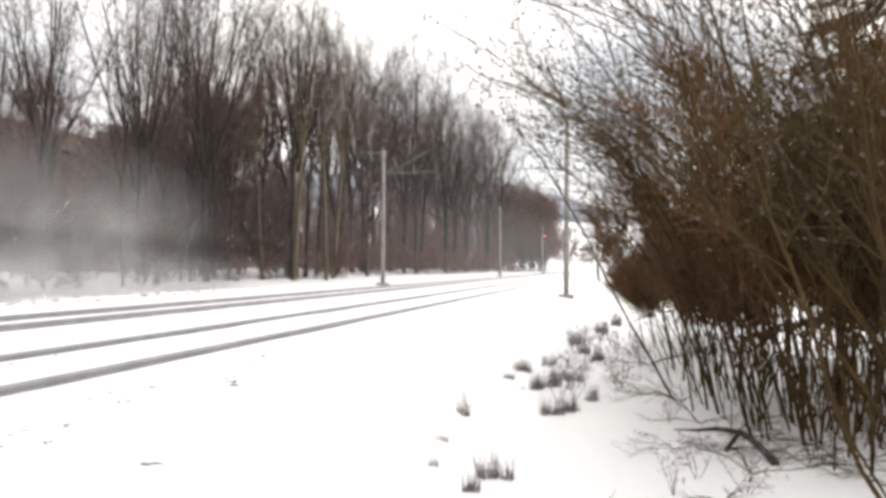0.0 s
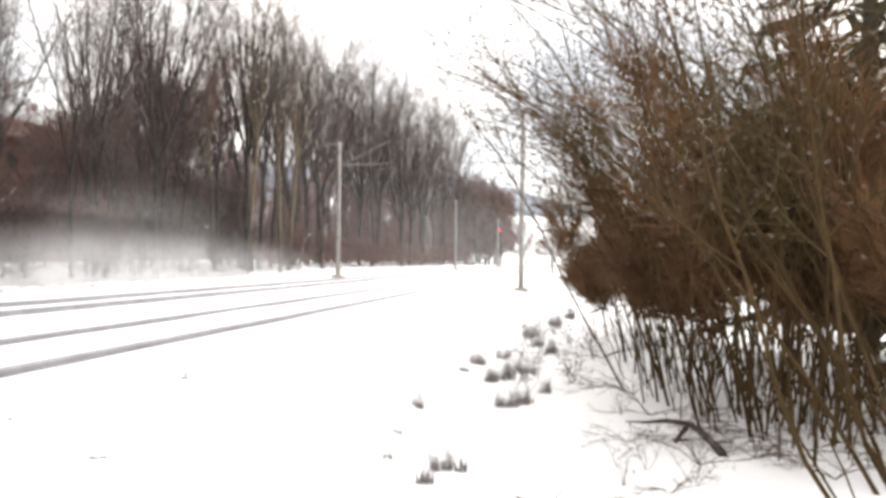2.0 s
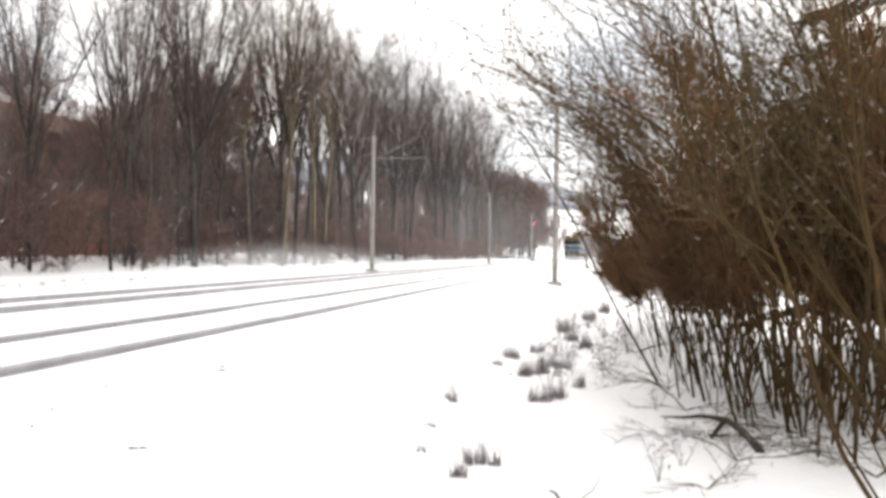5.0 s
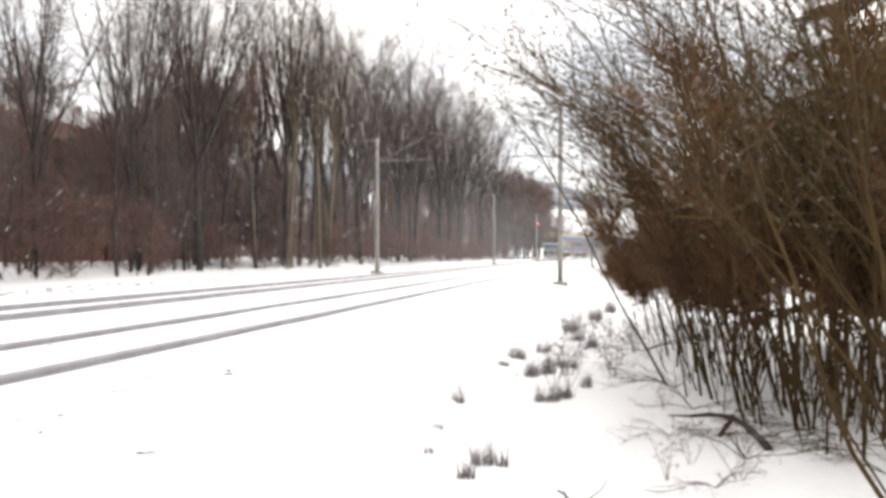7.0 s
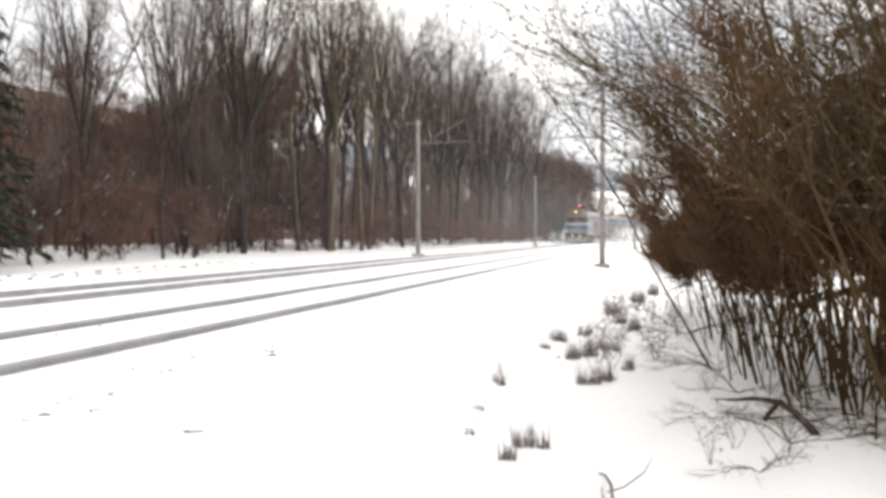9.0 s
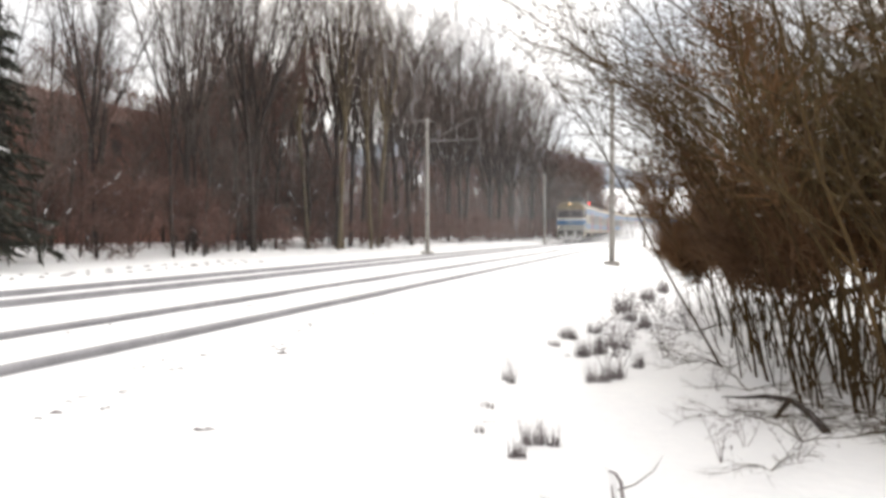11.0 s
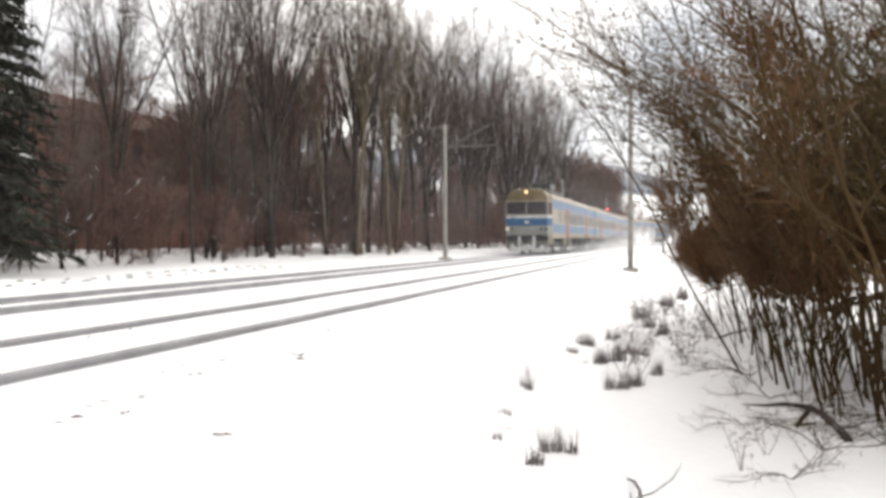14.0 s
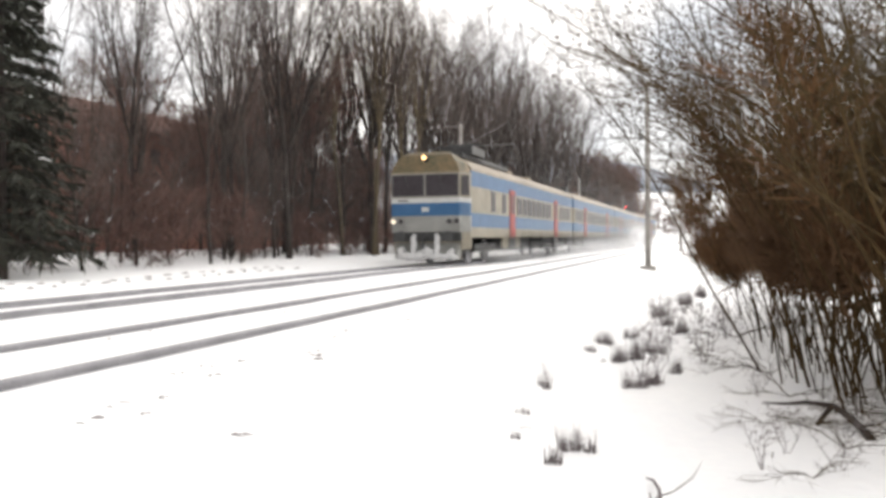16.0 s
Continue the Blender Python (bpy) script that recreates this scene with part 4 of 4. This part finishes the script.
def make_car(cab, label):
    car = new("railcar" if cab else "railway_coach")
    tagged(car, label, "train", "cars of the train")
    y0 = 0.9 if cab else 0.1
    y1 = LENGTH - 0.1
    for name, z0, z1, mat in (("sill_panel", 0.98, 1.38, CREAM), ("blue_stripe", 1.38, 1.92, BLUE), ("window_panel", 1.92, 2.92, CREAM), ("upper_stripe", 2.92, 3.5, BLUE)):
        part(name, slab(y0, y1, z0, z1), mat, car)
    part("roof", roof_shape(y0, y1), ROOF_CREAM, car, "sooty cream curved roof", smooth=False)
    bevelled("roof_end_soot_plate", [(-1.2, 1.22, y1 - 0.75, y1 - 0.05, 3.72, 4.22)], BLACK, car, "soot-blackened end of the roof", width=0.08)
    bevelled("end_gangway", [(-0.7, 0.7, LENGTH - 0.12, LENGTH + 0.25, 1.0, 3.3)], BLACK, car)
    bogie(car, 4.0)
    bogie(car, LENGTH - 3.6)
    for a, b in ((6.6, 8.7), (9.1, 11.6), (12.2, 14.6), (15.1, 17.6)):
        bevelled("equipment_box", [(-1.3, 1.3, a, b, 0.42, 0.97)], BLACK, car, "dark underfloor equipment box")
    if cab:
        bevelled("skirt", [(1.3, 1.4, 5.9, 9.2, 0.5, 0.97)], CREAM, car, "cream side skirt")
        bevelled("skirt", [(-1.4, -1.3, 5.9, 9.2, 0.5, 0.97)], CREAM, car, "cream side skirt")
    for y in ((7.5, 18.4) if cab else (5.4, 18.6)):
        door(car, y, RED)
    for y in ((4.1, 6.0) if cab else ()):
        window(car, y, 0.55, 2.05, 2.85)
    spots = [9.0 + 1.22 * i for i in range(7)] + [20.2, 21.6, 23.0] if cab else [1.4, 2.7, 4.0] + [7.0 + 1.27 * i for i in range(9)] + [20.3, 21.6, 22.9]
    for y in spots:
        window(car, y, 0.92, 2.05, 2.8)
    for y in ((9.5, 13.0, 17.0, 21.0) if not cab else (11.5, 16.0)):
        bevelled("roof_vent", [(-0.45, 0.45, y - 0.5, y + 0.5, 4.1, 4.32)], ROOF_CREAM, car, width=0.05)
    if not cab:
        return car
    # the driver's end
    for name, z0, z1, mat, text in (("lower_front", 1.2, 1.8, GREY_PAINT, "dirty light grey front panel"), ("front_stripe", 1.8, 2.28, BLUE, "blue front stripe"), ("front_sill", 2.28, 2.46, SILL, "pale strip below the windscreen"), ("windscreen_frame", 2.46, 3.4, CREAM, "")):
        part(name, slab(0, 0.9, z0, z1, nose=0.7), mat, car, text)
    part("cab_valance", slab(0.25, 0.9, 0.55, 1.2, nose=0.55), CREAM, car, "cream lower cab side")
    s = Shape()
    h, c = WIDTH / 2, 0.17
    s.loft([[(-h + c, 0, 3.4), (h - c, 0, 3.4), (h, 0.7, 3.4), (h, 0.9, 3.4), (-h, 0.9, 3.4), (-h, 0.7, 3.4)],
            [(-h + 0.28, 0.06, 3.75), (h - 0.28, 0.06, 3.75), (h - 0.14, 0.7, 3.75), (h - 0.14, 0.9, 3.75), (-h + 0.14, 0.9, 3.75), (-h + 0.14, 0.7, 3.75)],
            [(-h + 0.5, 0.16, 4.05), (h - 0.5, 0.16, 4.05), (h - 0.5, 0.7, 4.06), (h - 0.5, 0.9, 4.06), (-h + 0.5, 0.9, 4.06), (-h + 0.5, 0.7, 4.06)],
            [(-h + 0.75, 0.45, 4.19), (h - 0.75, 0.45, 4.19), (h - 0.75, 0.7, 4.2), (h - 0.75, 0.9, 4.18), (-h + 0.75, 0.9, 4.18), (-h + 0.75, 0.7, 4.2)]])
    part("cab_roof", s, DOME, car, "soot-stained yellow-green cab roof")
    for x0, x1 in ((-1.23, -0.01), (0.01, 1.23)):
        w = bevelled("windscreen", [(x0, x1, -0.02, 0.02, 2.5, 3.34)], GREY_PAINT, car, "framed windscreen", width=0.01)
        bevelled("pane", [(x0 + 0.025, x1 - 0.025, -0.028, -0.018, 2.53, 3.32)], GLASS, w, width=0.003)
        s = Shape()
        s.tube([(x0 + 0.5, -0.045, 3.36), (x0 + 0.62, -0.05, 2.85)], [0.012, 0.01], 5, caps=True)
        part("wiper", s, BLACK, w)
    for side in (-1, 1):
        s = Shape()
        a, b = Vector((side * (h - c), 0, 0)), Vector((side * h, 0.7, 0))
        o = Vector((side * 0.7, -c, 0)).normalized() * 0.012
        p, q = a.lerp(b, 0.14) + o, a.lerp(b, 0.92) + o
        lo, hi = Vector((0, 0, 2.55)), Vector((0, 0, 3.28))
        s.loft([[p + lo - o, q + lo - o, q + hi - o, p + hi - o], [p + lo, q + lo, q + hi, p + hi]])
        part("corner_window", s, GLASS, car, "dark corner window")
        for k, x in enumerate((1.16, 0.88)):
            s = Shape()
            disc(s, (side * x, -0.03, 1.6), (0, 1, 0), 0.125, 0.08)
            lamp = part("headlight", s, GREY_PAINT, car, "round headlight in a grey ring")
            s = Shape()
            disc(s, (side * x, -0.075, 1.6), (0, 1, 0), 0.085, 0.02)
            part("lens", s, SMALL_LAMP if side < 0 and k == 0 else GLASS, lamp)
        s = Shape()
        disc(s, (side * 0.87, -0.12, 1.04), (0, 1, 0), 0.2, 0.06)
        s.tube([(side * 0.87, -0.1, 1.04), (side * 0.87, 0.4, 1.04)], [0.1, 0.1], 10, caps=True)
        part("buffer", s, BLACK, car)
    s = Shape()
    disc(s, (-0.02, 0.05, 3.93), (0, 1, -0.2), 0.13, 0.12)
    lamp = part("roof_headlight", s, BLACK, car)
    s = Shape()
    disc(s, (-0.02, -0.02, 3.945), (0, 1, -0.2), 0.08, 0.02)
    part("lens", s, LAMP, lamp, "glowing warm headlight lens")
    bevelled("emblem", [(-0.13, 0.13, -0.008, 0.01, 1.96, 2.12)], SILL, car, "small white emblem", width=0.003)
    bevelled("number_bar", [(-1.0, -0.62, -0.008, 0.01, 2.34, 2.4)], BLACK, car, "dark bar of small lettering", width=0.003)
    bevelled("buffer_beam", [(-1.25, 1.25, 0.12, 0.4, 0.86, 1.2)], BLACK, car)
    s = Shape()
    s.loft([[(-1.2, 0.2, 0.2), (1.2, 0.2, 0.2), (1.25, 0.45, 0.9), (-1.25, 0.45, 0.9)], [(-1.1, -0.02, 0.2), (1.1, -0.02, 0.2), (1.2, 0.3, 0.9), (-1.2, 0.3, 0.9)]])
    part("snow_plough", s, GREY_PAINT, car, "plough plate under the front")
    rng = random.Random(3)
    for x, z0, z1, r in ((-0.44, 0.35, 1.12, 0.1), (0.4, 0.3, 1.14, 0.1), (0.0, 0.25, 0.66, 0.16), (0.2, 0.25, 0.55, 0.13), (-0.24, 0.25, 0.5, 0.12), (-0.9, 0.28, 0.62, 0.13), (0.92, 0.28, 0.55, 0.12)):
        s = Shape()
        s.tube([(x + rng.uniform(-0.04, 0.04), -0.02 + 0.12 * k / 7, z0 + (z1 - z0) * k / 7) for k in range(8)], [r * (0.7 if k in (0, 7) else rng.uniform(0.95, 1.1)) for k in range(8)], 9, caps=True)
        part("snow_clump", s, DIRTY_SNOW, car, "caked snow on the front", smooth=True)
    s = Shape()
    s.tube([(-1.15 + 0.23 * k, 0.0, 0.3 + 0.05 * rng.uniform(-1, 1)) for k in range(11)], [0.05 if k in (0, 10) else rng.uniform(0.09, 0.17) for k in range(11)], 9, caps=True)
    part("snow_ridge", s, DIRTY_SNOW, car, "ridge of snow packed on the plough", smooth=True)
    s = Shape()
    s.tube([(0, 0.2, 1.0), (0, -0.25, 1.0), (0, -0.32, 0.8), (0, -0.28, 0.6)], [0.07, 0.06, 0.05, 0.05], 8, caps=True)
    part("coupling_hook", s, BLACK, car)
    pantograph(car, 4.4)
    bevelled("roof_resistor", [(-0.2, 1.0, 2.6, 4.6, 4.28, 4.62)], BLACK, car, "sooty black equipment box on the roof")
    for sx in (-1, 1):
        bevelled("roof_duct", [(min(sx * 0.35, sx * 0.8), max(sx * 0.35, sx * 0.8), 2.0, 9.5, 4.1, 4.3)], BLACK, car, "dark equipment along the roof", width=0.05)
    return car


CARS = [make_car(True, "blue and cream electric railcar with a dirty front, headlight lit"), make_car(False, "blue and cream coach with red doors, powdered with snow")]
CARS.append(copy_thing(CARS[1], Matrix.Identity(4)))
CARS.append(copy_thing(CARS[1], Matrix.Identity(4)))
SIZE = 1.18
for car in CARS:
    car.scale = (1.21 * SCALE, SIZE * SCALE, 1.14 * SCALE)


# ---- blown snow ----
def make_mist(seed, count, shape, size, label):
    """A drifting cloud of loose flakes; shape gives a place for three random numbers."""
    rng, s = random.Random(seed), Shape()
    for _ in range(count):
        c = Vector(shape(rng))
        a, b = vec(rng).normalized() * size * rng.uniform(0.5, 1.4), vec(rng).normalized() * size * rng.uniform(0.5, 1.4)
        s.face(c, c + a, c + b)
    return tagged(part("snow_flurry", s, DRIFT), label, "blown snow", "flurries of blown snow", kind="stuff")


def along(x, y, z):
    """Thin and low beside the first car, thicker and higher towards the end."""
    return (x if y > 6 else x * 1.6 - 2.2), y, z * ((0.2 if y > 6 else 0.7) + 1.0 * min(1.0, y / 75))


WAKE = make_mist(1, 40000, lambda r: along((-1.5 - abs(r.gauss(0, 0.5))) if r.random() < 0.15 else 1.6 + abs(r.gauss(0, 0.9)), 5 + 100 * r.random() ** 0.6, abs(r.gauss(0, 1.0))), 0.05, "powder snow whirled up along the running train")


def make_veil(name, half_y, half_z, offsets, strength, label, middle=(0.0, 0.0)):
    """A bank of airborne powder in a few billowing layers, one behind the other."""
    s, n, m = Shape(), 24, 8
    for x0 in offsets:
        k = len(s.v)
        for j in range(m + 1):
            for i in range(n + 1):
                y, z = half_y * (2 * i / n - 1), half_z * (2 * j / m - 1)
                s.v.append((x0 + 0.35 * noise.noise((y * 0.4, z * 0.5, x0)), y, z))
        s.f += [(k + j * (n + 1) + i, k + j * (n + 1) + i + 1, k + (j + 1) * (n + 1) + i + 1, k + (j + 1) * (n + 1) + i) for j in range(m) for i in range(n)]
    me = s.mesh(name, veil_material(name, half_y, half_z, strength), True)
    return tagged(new(name, me), label, "blown snow", "flurries of blown snow", kind="stuff")


SIDE = make_veil("snow_cloud", 46.0, 1.3, (2.1, 2.8, 3.6), 0.26, "powder snow streaming along the side of the train")
TAIL = make_veil("snow_cloud", 38.0, 4.2, (0.0, 2.2), 0.8, "cloud of powder snow behind the train")
FRONT = make_veil("snow_cloud", 9.0, 1.2, (1.75, 2.4), 0.16, "thin powder snow at the head of the train")
HIGH = make_veil("snow_cloud", 11.0, 4.8, (-0.8, 0.0, 0.8), 0.12, "veil of powder snow hanging at the wood's edge")
LOW = make_veil("snow_cloud", 22.0, 1.9, (-0.5, 0.4), 0.24, "low veil of powder snow along the snow bank")


HAZE = make_veil("thin_haze", 85.0, 8.0, (0.0, 1.2), 0.03, "thin haze of fine snow hanging along the wood")
HAZE.matrix_basis = pose(-15.6, 92, 2.5)
# added veil: two faint white layers that lower contrast beyond the near track
TRACK_HAZE = make_veil("thin_haze", 70.0, 9.0, (0.0, 0.6), 0.045, "added faint white veil that pales the far train and trees")
TRACK_HAZE.matrix_basis = pose(-8.7, 97, 2.0)


# ---- the plan brought to true size ----
for ob in list(scene.objects):
    if ob.parent is None and ob.type in ("MESH", "EMPTY") and ob not in CARS:
        ob.matrix_basis = Matrix.Scale(SCALE, 4) @ ob.matrix_basis


# ---- what moves ----
def true_size(rows):
    """Rows of the plan, brought to true size."""
    return [(t, Matrix.Translation(m.translation * SCALE) @ m.to_3x3().to_4x4()) for t, m in rows]


def motions():
    rows = [[] for _ in CARS]
    wake, side, tail, head = [], [], [], []
    for i in range(33):
        t = i * 0.5
        front = 33.3 + 13.2 * min(16 - t, 4.5) + 11.2 * max(0.0, 11.5 - t)
        for k in range(len(CARS)):
            a = front + k * SIZE * (LENGTH + 0.35)
            m = a + SIZE * LENGTH / 2
            turn = heading(m)
            x = FAR_TRACK + bend(m)
            spin = radians(turn)
            rows[k].append((t, pose(x + math.sin(spin) * SIZE * LENGTH / 2, m - math.cos(spin) * SIZE * LENGTH / 2, 0, 0, 0, turn)))
        rear = front + 52 + 36 * step(9.5, 13.0, t)
        wake.append((t, rows[0][-1][1].copy()))
        side.append((t, pose(FAR_TRACK + bend(front + 52), front + 52, 0.1, 0, 0, 0.5 * heading(front + 52))))
        tail.append((t, pose(FAR_TRACK + bend(rear), rear, 0.7, 0, 0, heading(rear))))
        head.append((t, pose(FAR_TRACK + bend(front + 8), front + 8, 0.0, 0, 0, heading(front + 8))))
    for car, r in zip(CARS, rows):
        walk(car, true_size(r))
    walk(WAKE, true_size(wake))
    walk(SIDE, true_size(side))
    walk(TAIL, true_size(tail))
    walk(FRONT, true_size(head))
    walk(HIGH, true_size([(0, pose(-16.0, 22.0, 0.9)), (1.5, pose(-16.0, 27.0, 0.0)), (3.0, pose(-16.0, 32.0, -2.0)), (4.5, pose(-16.0, 36, -4.5)), (16, pose(-16.0, 40, -9))]))
    walk(LOW, true_size([(0, pose(-15.4, 17, 0.1)), (1.5, pose(-15.4, 26, 0.4)), (3.5, pose(-15.4, 38, 0.3)), (5.5, pose(-15.4, 42, -0.4)), (8, pose(-15.4, 46, -1.0)), (16, pose(-15.4, 50, -3.5))]))


motions()
